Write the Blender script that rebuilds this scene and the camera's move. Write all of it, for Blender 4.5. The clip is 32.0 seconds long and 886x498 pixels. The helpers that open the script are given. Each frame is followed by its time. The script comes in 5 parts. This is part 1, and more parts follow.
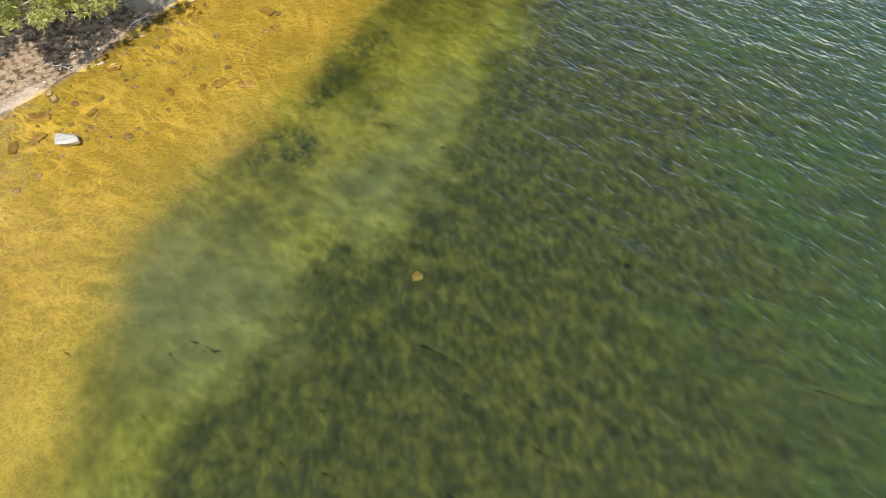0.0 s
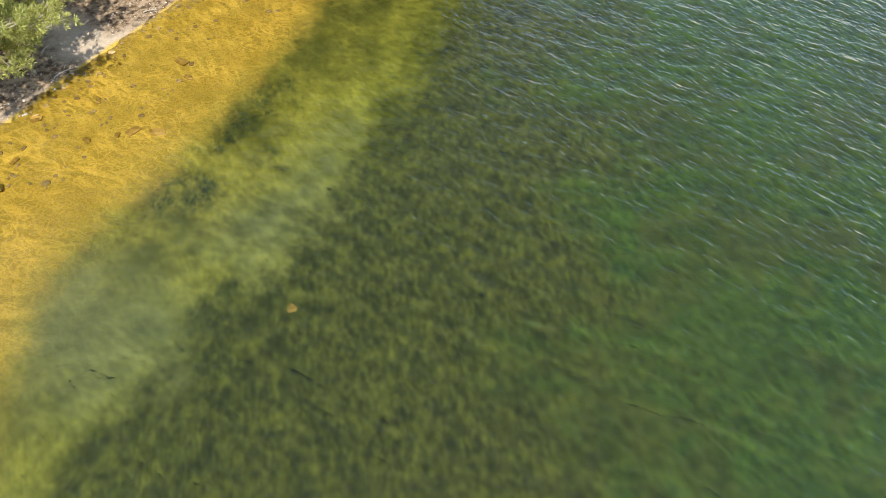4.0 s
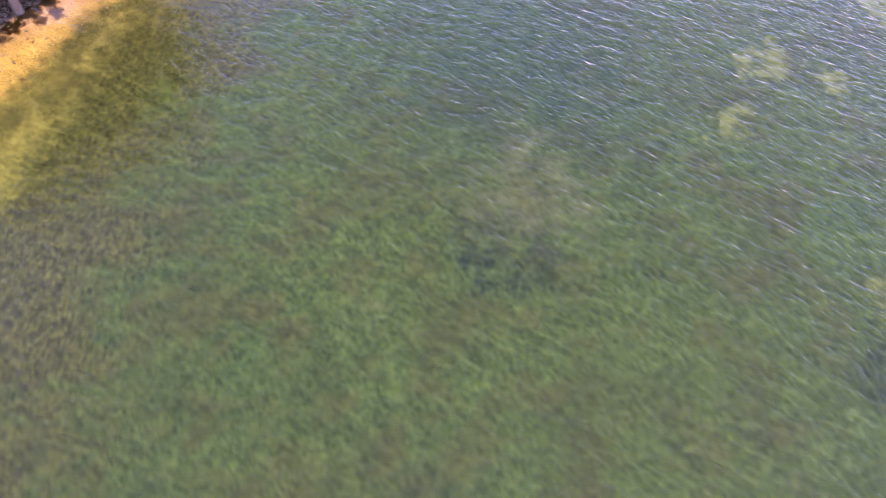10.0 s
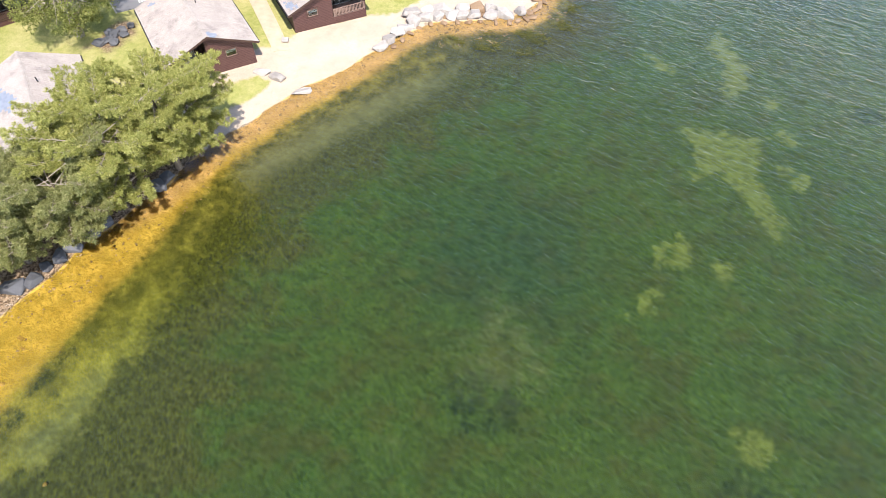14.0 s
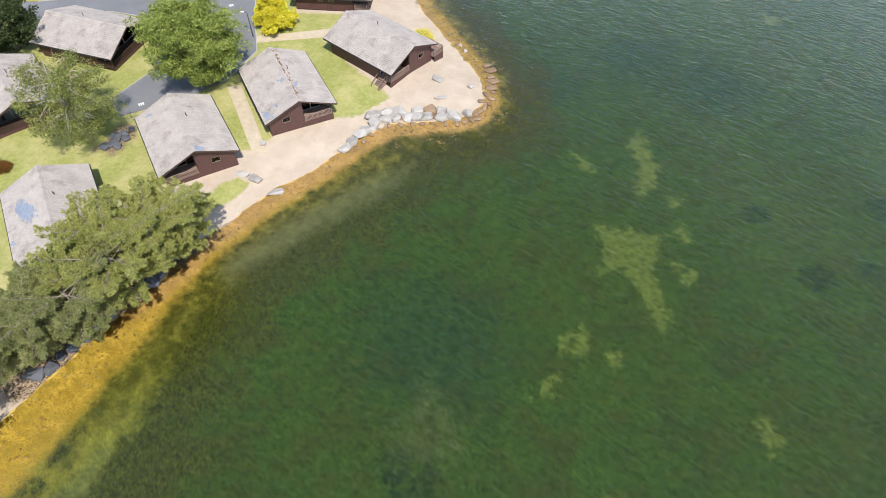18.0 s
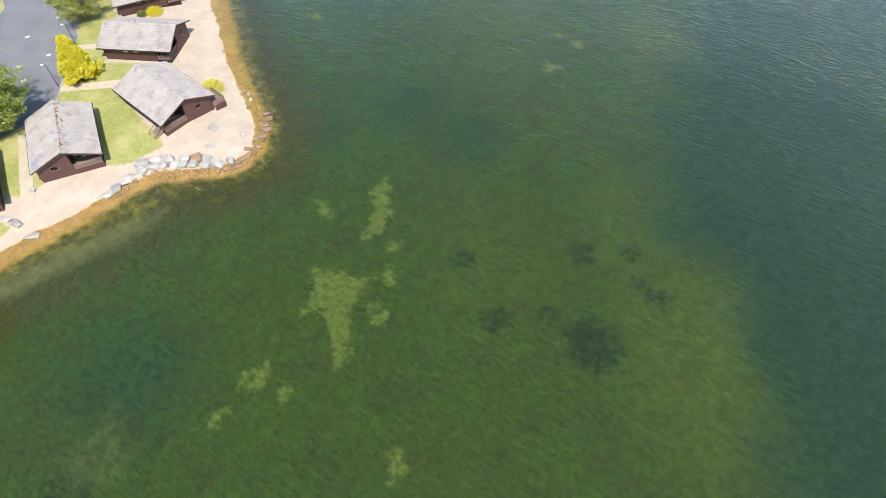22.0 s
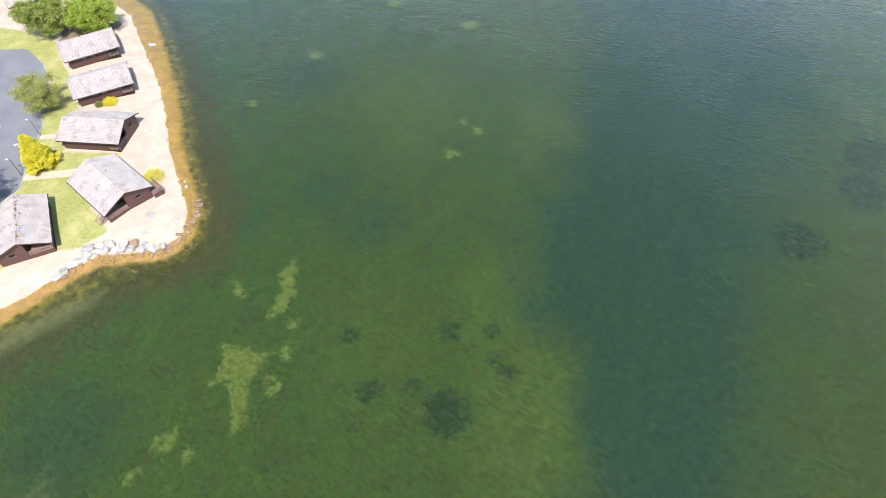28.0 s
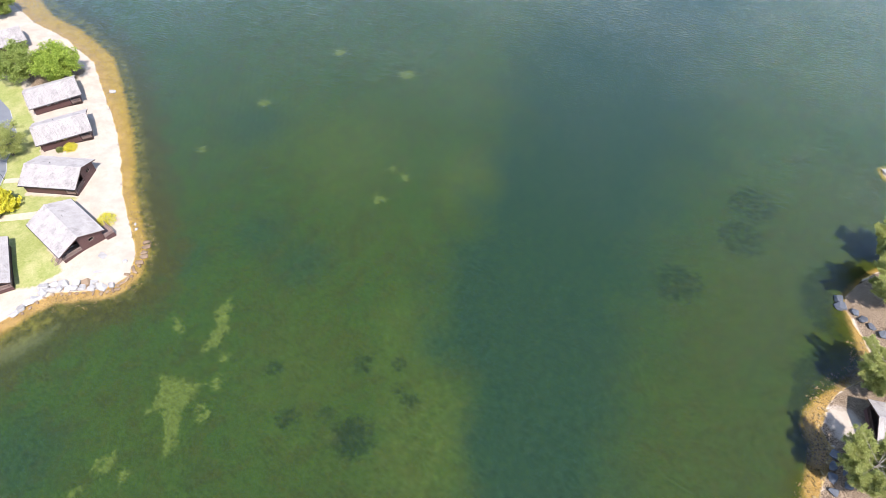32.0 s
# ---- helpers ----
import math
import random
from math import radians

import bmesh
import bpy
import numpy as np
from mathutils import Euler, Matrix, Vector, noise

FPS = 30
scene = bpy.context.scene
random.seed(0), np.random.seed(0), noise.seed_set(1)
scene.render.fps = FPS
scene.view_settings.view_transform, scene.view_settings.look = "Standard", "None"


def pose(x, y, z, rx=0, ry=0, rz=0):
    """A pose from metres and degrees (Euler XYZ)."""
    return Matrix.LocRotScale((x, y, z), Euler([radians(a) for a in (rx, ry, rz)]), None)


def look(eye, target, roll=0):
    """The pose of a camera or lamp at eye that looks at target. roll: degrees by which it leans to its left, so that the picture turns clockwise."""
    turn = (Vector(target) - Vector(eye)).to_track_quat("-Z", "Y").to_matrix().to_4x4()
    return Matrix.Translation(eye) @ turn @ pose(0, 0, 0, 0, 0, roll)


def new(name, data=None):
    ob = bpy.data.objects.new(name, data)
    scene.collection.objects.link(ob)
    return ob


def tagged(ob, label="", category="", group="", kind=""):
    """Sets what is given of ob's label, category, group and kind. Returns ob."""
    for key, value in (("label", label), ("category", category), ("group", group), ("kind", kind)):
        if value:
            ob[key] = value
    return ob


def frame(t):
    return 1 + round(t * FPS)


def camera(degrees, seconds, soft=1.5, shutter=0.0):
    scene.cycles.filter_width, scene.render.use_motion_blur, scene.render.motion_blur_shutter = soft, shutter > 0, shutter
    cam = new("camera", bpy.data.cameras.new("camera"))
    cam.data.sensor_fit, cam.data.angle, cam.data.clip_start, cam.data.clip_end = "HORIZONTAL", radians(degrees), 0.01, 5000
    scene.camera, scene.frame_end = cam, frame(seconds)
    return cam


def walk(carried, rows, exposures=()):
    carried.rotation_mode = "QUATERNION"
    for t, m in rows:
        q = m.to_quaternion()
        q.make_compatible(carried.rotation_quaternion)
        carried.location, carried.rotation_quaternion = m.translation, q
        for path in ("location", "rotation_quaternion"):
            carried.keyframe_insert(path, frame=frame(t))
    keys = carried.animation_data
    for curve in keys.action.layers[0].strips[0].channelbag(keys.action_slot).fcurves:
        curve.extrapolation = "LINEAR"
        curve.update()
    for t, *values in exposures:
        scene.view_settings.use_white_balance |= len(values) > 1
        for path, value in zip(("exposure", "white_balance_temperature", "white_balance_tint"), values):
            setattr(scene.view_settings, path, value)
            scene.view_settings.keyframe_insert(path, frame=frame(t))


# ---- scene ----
PATH = [
    (0, (0.000, 0.000, 12.380), (-0.008, 11.258, -4.150), -0.020),
    (0.5, (0.010, 0.100, 12.950), (-0.008, 11.273, -3.638), 0.010),
    (1, (0.040, 0.190, 13.500), (0.011, 11.339, -3.104), 0.030),
    (1.5, (0.030, 0.270, 14.180), (0.012, 11.422, -2.422), 0.020),
    (2, (0.100, 0.350, 14.590), (0.042, 11.532, -1.992), -0.000),
    (2.5, (0.060, 0.330, 14.460), (0.030, 11.559, -2.090), -0.030),
    (4.5, (5.670, -0.740, 14.960), (5.868, 10.465, -1.605), -0.020),
    (5, (8.150, -1.100, 15.140), (8.324, 10.099, -1.430), -0.000),
    (5.5, (11.290, -1.760, 15.240), (11.450, 9.419, -1.343), 0.020),
    (6, (14.620, -2.410, 15.530), (14.856, 8.757, -1.061), 0.050),
    (6.5, (18.100, -3.060, 16.100), (18.479, 8.096, -0.495), 0.080),
    (7.5, (23.020, -4.230, 17.650), (23.486, 6.892, 1.034), 0.160),
    (8, (23.544, -4.163, 18.279), (23.940, 6.818, 1.567), 0.080),
    (8.5, (23.915, -3.819, 19.068), (24.263, 7.016, 2.261), -0.020),
    (9, (24.042, -3.209, 20.208), (24.401, 7.506, 3.324), -0.145),
    (9.5, (23.983, -2.638, 21.833), (24.387, 8.020, 4.915), -0.293),
    (10, (23.894, -2.388, 23.909), (24.299, 8.287, 7.001), -0.456),
    (10.5, (23.857, -2.440, 26.253), (24.202, 8.299, 9.384), -0.633),
    (11, (23.850, -2.610, 28.690), (24.116, 8.208, 11.871), -0.820),
    (11.5, (24.000, -2.740, 30.560), (24.259, 8.279, 13.871), -0.800),
    (12, (23.870, -3.380, 31.920), (24.193, 8.068, 15.524), -0.560),
    (12.5, (24.050, -4.190, 33.200), (24.372, 7.763, 17.168), -0.270),
    (13, (23.860, -4.530, 34.990), (24.271, 7.589, 19.085), 0.130),
    (13.5, (23.790, -4.440, 37.210), (24.251, 7.671, 21.301), 0.490),
    (14, (23.960, -4.100, 39.400), (24.396, 7.970, 23.459), 0.670),
    (14.5, (23.880, -4.030, 41.490), (24.338, 8.049, 25.556), 0.700),
    (16.5, (24.440, -3.930, 49.130), (24.833, 8.277, 33.292), 0.580),
    (17, (25.500, -3.920, 50.610), (25.889, 8.283, 34.769), 0.580),
    (17.5, (27.220, -3.990, 52.050), (27.627, 8.198, 36.198), 0.590),
    (18, (29.800, -4.000, 53.550), (30.179, 8.156, 37.673), 0.600),
    (18.5, (32.870, -4.170, 54.960), (33.241, 7.965, 39.067), 0.540),
    (19, (36.480, -4.380, 56.300), (36.835, 7.738, 40.393), 0.470),
    (19.5, (40.560, -4.750, 57.500), (40.909, 7.395, 41.613), 0.400),
    (20, (45.170, -4.890, 58.670), (45.454, 7.262, 42.787), 0.310),
    (20.5, (49.800, -5.350, 59.700), (50.070, 6.855, 43.858), 0.140),
    (21, (54.740, -5.430, 60.760), (54.955, 6.773, 44.916), -0.040),
    (21.5, (60.000, -5.480, 61.730), (60.142, 6.733, 45.892), -0.210),
    (22, (65.410, -5.180, 62.530), (65.464, 7.037, 46.695), -0.350),
    (22.5, (70.020, -4.990, 63.630), (70.016, 7.271, 47.829), -0.510),
    (23, (73.070, -4.820, 65.150), (72.993, 7.461, 49.365), -0.700),
    (23.5, (74.690, -4.690, 66.820), (74.574, 7.603, 51.044), -0.810),
    (24, (75.090, -4.800, 68.840), (74.982, 7.485, 53.059), -0.810),
    (24.5, (75.120, -4.720, 70.910), (75.009, 7.562, 55.126), -0.720),
    (25, (75.200, -4.760, 73.080), (75.087, 7.542, 57.311), -0.600),
    (25.5, (74.710, -5.250, 75.040), (74.681, 7.084, 59.296), -0.530),
    (27.5, (80.400, -5.730, 79.680), (80.265, 6.691, 64.005), -1.190),
    (28, (83.440, -5.700, 81.120), (83.300, 6.683, 65.415), -1.140),
    (28.5, (86.820, -6.230, 82.530), (86.731, 6.154, 66.826), -0.910),
    (29, (90.050, -6.830, 84.130), (90.058, 5.538, 68.413), -0.550),
    (29.5, (93.500, -7.390, 85.940), (93.613, 4.988, 70.231), -0.090),
    (30, (95.820, -7.940, 87.830), (95.983, 4.484, 72.158), 0.230),
    (30.5, (96.790, -8.370, 89.730), (97.010, 4.090, 74.087), 0.390),
    (31, (96.960, -8.550, 91.620), (97.203, 3.945, 76.005), 0.500),
    (31.5, (96.780, -8.760, 93.570), (97.026, 3.757, 77.973), 0.550),
    (32, (96.570, -8.920, 95.580), (96.833, 3.616, 79.999), 0.620),
]
EXPOSURES = [(0, 0.6, 6800, 10), (2.5, 0.58, 6800, 10), (4.6, 0.85, 6800, 8), (5.5, 1.2, 6700, 10), (6.5, 1.44, 6500, 24), (7.5, 1.45, 6050, 64), (9.5, 1.44, 5950, 71),
             (11, 1.42, 6120, 63), (12, 1.33, 6350, 42), (13, 1.15, 6600, 22), (14.5, 0.8, 6700, 14), (16.5, 0.46, 6500, 12), (19, 0.48, 6500, 10), (21, 0.52, 6500, 10),
             (22.5, 0.68, 6500, 10), (24, 0.78, 6450, 12), (28, 0.86, 6300, 14), (32, 0.93, 6100, 15)]
cam = camera(72.0, 32.0, soft=0.8, shutter=0.0)
walk(cam, [(t, look(eye, target, roll)) for t, eye, target, roll in PATH], EXPOSURES)

# ---- light ----
SUN_DIR = Vector((0.30, -0.86, 1.36)).normalized()
world = bpy.data.worlds.new("sky")
world.use_nodes = True
scene.world = world
wn = world.node_tree
sky = wn.nodes.new("ShaderNodeTexSky")
sky.sky_type = "NISHITA"
sky.sun_disc = False
sky.sun_elevation = math.asin(SUN_DIR.z)
sky.sun_rotation = math.atan2(SUN_DIR.x, SUN_DIR.y)
sky.air_density, sky.dust_density, sky.ozone_density = 1.0, 0.8, 1.0
wn.nodes["Background"].inputs["Strength"].default_value = 0.15
wn.links.new(sky.outputs["Color"], wn.nodes["Background"].inputs["Color"])
sun_data = bpy.data.lights.new("sun", "SUN")
sun_data.energy, sun_data.angle, sun_data.color = 4.0, radians(0.53), (1.0, 0.95, 0.87)
sun = new("sun", sun_data)
sun.matrix_world = look((0, 0, 0), -SUN_DIR)
sun.location = (0, 0, 120)


# ---- materials ----
class Nodes:
    """Short hand for building one material."""

    def __init__(self, name, rough=0.8, spec=0.3, metal=0.0):
        self.mat = bpy.data.materials.new(name)
        self.mat.use_nodes = True
        self.t = self.mat.node_tree
        self.b = self.t.nodes["Principled BSDF"]
        self.b.inputs["Roughness"].default_value = rough
        self.b.inputs["Specular IOR Level"].default_value = spec
        self.b.inputs["Metallic"].default_value = metal
        self.geo = self.t.nodes.new("ShaderNodeTexCoord")

    def put(self, sock, value):
        if isinstance(value, bpy.types.NodeSocket):
            self.t.links.new(value, sock)
        elif isinstance(value, (tuple, list)) and len(value) == 3 and sock.type == "RGBA":
            sock.default_value = (*value, 1)
        else:
            sock.default_value = value

    def node(self, kind, out=0, props=(), **ins):
        n = self.t.nodes.new(kind)
        for k, v in dict(props).items():
            setattr(n, k, v)
        for k, v in ins.items():
            self.put(n.inputs[k.replace("_", " ")], v)
        return n.outputs[out]

    def place(self, scale=(1, 1, 1), turn=0.0, space="Object"):
        first, n = self.t.nodes.new("ShaderNodeMapping"), self.t.nodes.new("ShaderNodeMapping")
        self.t.links.new(self.geo.outputs[space], first.inputs["Vector"])
        self.t.links.new(first.outputs[0], n.inputs["Vector"])
        first.inputs["Rotation"].default_value = (0, 0, turn)
        n.inputs["Scale"].default_value = scale
        return n.outputs[0]

    def noise(self, scale, detail=4.0, rough=0.6, at=None, distort=0.0):
        return self.node("ShaderNodeTexNoise", 0, Vector=at or self.geo.outputs["Object"], Scale=scale, Detail=detail, Roughness=rough, Distortion=distort)

    def ramp(self, fac, *stops):
        n = self.t.nodes.new("ShaderNodeValToRGB")
        el = n.color_ramp.elements
        while len(el) < len(stops):
            el.new(0.5)
        for e, (p, c) in zip(el, stops):
            e.position, e.color = p, (*c, 1) if isinstance(c, tuple) else (c, c, c, 1)
        self.put(n.inputs[0], fac)
        return n.outputs[0]

    def mix(self, fac, a, b, blend="MIX"):
        n = self.t.nodes.new("ShaderNodeMix")
        n.data_type, n.blend_type = "RGBA", blend
        self.put(n.inputs[0], fac), self.put(n.inputs[6], a), self.put(n.inputs[7], b)
        return n.outputs[2]

    def math(self, op, a, b=0.0):
        n = self.t.nodes.new("ShaderNodeMath")
        n.operation = op
        self.put(n.inputs[0], a), self.put(n.inputs[1], b)
        return n.outputs[0]

    def attr(self, name):
        n = self.t.nodes.new("ShaderNodeAttribute")
        n.attribute_name = name
        return n.outputs["Fac"]

    def bump(self, height, strength=0.5, distance=0.02):
        n = self.t.nodes.new("ShaderNodeBump")
        n.inputs["Strength"].default_value, n.inputs["Distance"].default_value = strength, distance
        self.put(n.inputs["Height"], height)
        self.t.links.new(n.outputs[0], self.b.inputs["Normal"])
        return n.outputs[0]

    def done(self, colour, rough=None):
        self.put(self.b.inputs["Base Color"], colour)
        if rough is not None:
            self.put(self.b.inputs["Roughness"], rough)
        return self.mat


def speckled(name, dark, light, scale=3.0, rough=0.85, spec=0.3, bump=0.3, fine=40.0, metal=0.0, per="none", distance=0.02):
    m = Nodes(name, rough, spec, metal)
    big, small = m.noise(scale), m.noise(fine, 3.0)
    c = m.mix(m.ramp(big, (0.3, 0.0), (0.7, 1.0)), dark, light)
    c = m.mix(0.35, c, m.mix(small, tuple(v * 0.6 for v in dark), light))
    if per == "object":
        r = m.node("ShaderNodeObjectInfo", "Random")
        c = m.mix(0.4, c, m.mix(r, dark, light))
    if per == "island":
        r = m.node("ShaderNodeNewGeometry", "Random Per Island")
        c = m.mix(0.55, c, m.mix(r, dark, light))
    m.bump(m.math("ADD", big, m.math("MULTIPLY", small, 0.5)), bump, distance)
    return m.done(c)


def leaf_material(name, dark, light, tip):
    m = Nodes(name, 0.6, 0.25)
    r = m.node("ShaderNodeNewGeometry", "Random Per Island")
    c = m.ramp(r, (0.0, dark), (0.55, light), (1.0, tip))
    c = m.mix(m.ramp(m.noise(0.6, 3.0), (0.35, 0.0), (0.65, 0.45)), c, dark)
    m.done(c)
    m.b.inputs["Transmission Weight"].default_value = 0.0
    trans = m.t.nodes.new("ShaderNodeBsdfTranslucent")
    m.put(trans.inputs["Color"], c)
    mixer = m.t.nodes.new("ShaderNodeMixShader")
    mixer.inputs[0].default_value = 0.4
    out = m.t.nodes["Material Output"]
    m.t.links.new(m.b.outputs[0], mixer.inputs[1]), m.t.links.new(trans.outputs[0], mixer.inputs[2])
    m.t.links.new(mixer.outputs[0], out.inputs["Surface"])
    return m.mat


def ground_material():
    m = Nodes("ground_cover", 0.9, 0.2)
    big, mid, fine, grit = m.noise(0.045, 3.0), m.noise(0.35, 4.0), m.noise(2.2, 5.0), m.noise(14.0, 3.0)
    wobble = m.math("MULTIPLY", m.math("SUBTRACT", m.noise(0.9, 6.0, 0.65), 0.5), 1.0)

    def edge(name, soft=0.25, give=0.9):
        base = m.attr(name)
        room = m.math("MINIMUM", m.math("MULTIPLY", base, 5.0), 1.0)
        v = m.math("ADD", base, m.math("MULTIPLY", wobble, m.math("MULTIPLY", room, give)))
        n = m.t.nodes.new("ShaderNodeMapRange")
        n.interpolation_type = "SMOOTHSTEP"
        n.inputs[1].default_value, n.inputs[2].default_value = 0.5 - soft, 0.5 + soft
        m.put(n.inputs[0], v)
        return n.outputs[0]

    # lake bed
    strand = m.noise(6.0, 5.0, 0.7, m.place((1.0, 0.42, 1.0), radians(-28)))
    tuft = m.noise(4.6, 5.0, 0.68, m.place((1.0, 0.55, 1.0), radians(-12)))
    clump = m.noise(0.28, 4.0, 0.6)
    green = m.mix(m.ramp(big, (0.35, 0.0), (0.65, 1.0)), BED["green"], BED["olive"])
    green = m.mix(m.ramp(strand, (0.44, 0.0), (0.62, 0.8)), green, BED["bright"])
    green = m.mix(m.ramp(tuft, (0.34, 0.55), (0.54, 0.0)), green, BED["dark"])
    green = m.mix(m.ramp(clump, (0.46, 0.0), (0.7, 0.55)), green, BED["weed"])
    speck = m.noise(7.0, 4.0, 0.7)
    green = m.mix(m.ramp(speck, (0.34, 0.3), (0.5, 0.0)), green, BED["dark"])
    green = m.mix(m.ramp(m.noise(1.1, 6.0, 0.75), (0.52, 0.0), (0.66, 0.35)), green, BED["bright"])
    green = m.mix(m.ramp(m.noise(0.55, 5.0, 0.7), (0.50, 0.0), (0.64, 0.6)), green, m.mix(tuft, BED["weed3"], BED["weed2"]))
    green = m.mix(m.ramp(m.noise(2.6, 4.0, 0.7), (0.30, 0.55), (0.43, 0.0)), green, BED["dark"])
    lush = m.math("MULTIPLY", m.attr("lush"), m.ramp(m.noise(0.5, 5.0, 0.65), (0.35, 0.15), (0.62, 0.5)))
    green = m.mix(lush, green, BED["patch"])
    # Deep water's loss of light painted into the bed as darker teal
    bed = m.mix(edge("deep_tint", 0.5, 0.8), green, m.mix(m.ramp(mid, (0.3, 0.0), (0.7, 0.6)), BED["deep_tint"], BED["deep_tint2"]))
    brown = m.mix(m.ramp(strand, (0.35, 0.0), (0.7, 0.8)), BED["weed"], BED["weed2"])
    bed = m.mix(m.math("MULTIPLY", edge("brown", 0.45, 0.9), 0.75), bed, brown)
    bed = m.mix(edge("weed", 0.4, 1.6), bed, m.mix(m.ramp(tuft, (0.34, 0.0), (0.50, 0.4), (0.66, 1.0)), BED["weed3"], BED["weed2"]))
    bed = m.mix(m.math("MULTIPLY", edge("patch", 0.2, 1.9), m.ramp(m.noise(1.6, 6.0, 0.7), (0.34, 0.55), (0.54, 1.0))), bed, m.mix(m.ramp(strand, (0.35, 0.0), (0.7, 0.8)), BED["patch"], BED["patch2"]))
    middle = m.mix(m.ramp(strand, (0.35, 0.0), (0.7, 1.0)), BED["mid"], BED["mid2"])
    middle = m.mix(m.ramp(mid, (0.45, 0.0), (0.65, 0.85)), middle, BED["mid3"])
    # The water's own scattered light, added evenly to the bed's colour
    bed = m.mix(1.0, bed, tuple(0.27 * v for v in BED["water_murk"]), "ADD")
    bed = m.mix(edge("middle", 0.35, 1.5), bed, middle)
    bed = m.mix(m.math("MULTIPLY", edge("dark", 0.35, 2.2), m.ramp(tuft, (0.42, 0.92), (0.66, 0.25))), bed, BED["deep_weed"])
    bed = m.mix(m.math("MULTIPLY", edge("haze", 0.45, 1.2), 0.85), bed, m.mix(strand, BED["haze"], BED["haze2"]))
    sand_wet = m.mix(m.ramp(mid, (0.3, 0.0), (0.7, 1.0)), BED["sand"], BED["sand2"])
    sand_wet = m.mix(m.ramp(grit, (0.35, 0.45), (0.55, 0.0)), sand_wet, BED["grit"])
    bed = m.mix(edge("shallow", 0.35, 1.0), bed, sand_wet)
    orange = m.mix(m.ramp(grit, (0.35, 0.0), (0.65, 1.0)), BED["gravel"], BED["gravel2"])
    bed = m.mix(edge("gravel", 0.4, 0.5), bed, orange)
    # land
    sand = m.mix(m.ramp(mid, (0.3, 0.0), (0.7, 1.0)), (0.42, 0.345, 0.27), (0.53, 0.45, 0.36))
    sand = m.mix(m.ramp(grit, (0.38, 0.5), (0.55, 0.0)), sand, (0.36, 0.285, 0.205))
    sand = m.mix(m.ramp(m.noise(0.8, 6.0, 0.7), (0.52, 0.0), (0.72, 0.55)), sand, (0.40, 0.29, 0.22))
    grass = m.mix(m.ramp(fine, (0.3, 0.0), (0.7, 1.0)), (0.245, 0.262, 0.070), (0.370, 0.366, 0.130))
    grass = m.mix(m.ramp(m.noise(0.22, 5.0, 0.65), (0.44, 0.0), (0.70, 0.75)), grass, (0.55, 0.46, 0.24))
    grass = m.mix(m.ramp(grit, (0.4, 0.4), (0.6, 0.0)), grass, (0.12, 0.16, 0.03))
    # Brown litter tone, also painted for the shade below the crowns
    litter_shade = m.mix(m.ramp(m.noise(5.0, 5.0), (0.4, 0.0), (0.6, 1.0)), (0.085, 0.056, 0.033), (0.33, 0.245, 0.165))
    land = m.mix(edge("grass", 0.15, 0.9), sand, grass)
    land = m.mix(edge("litter_shade", 0.25, 0.9), land, litter_shade)
    c = m.mix(edge("land", 0.16, 0.25), bed, land)
    m.bump(m.math("ADD", m.math("MULTIPLY", fine, 1.0), m.math("MULTIPLY", grit, 0.4)), 0.5, 0.06)
    return m.done(c)


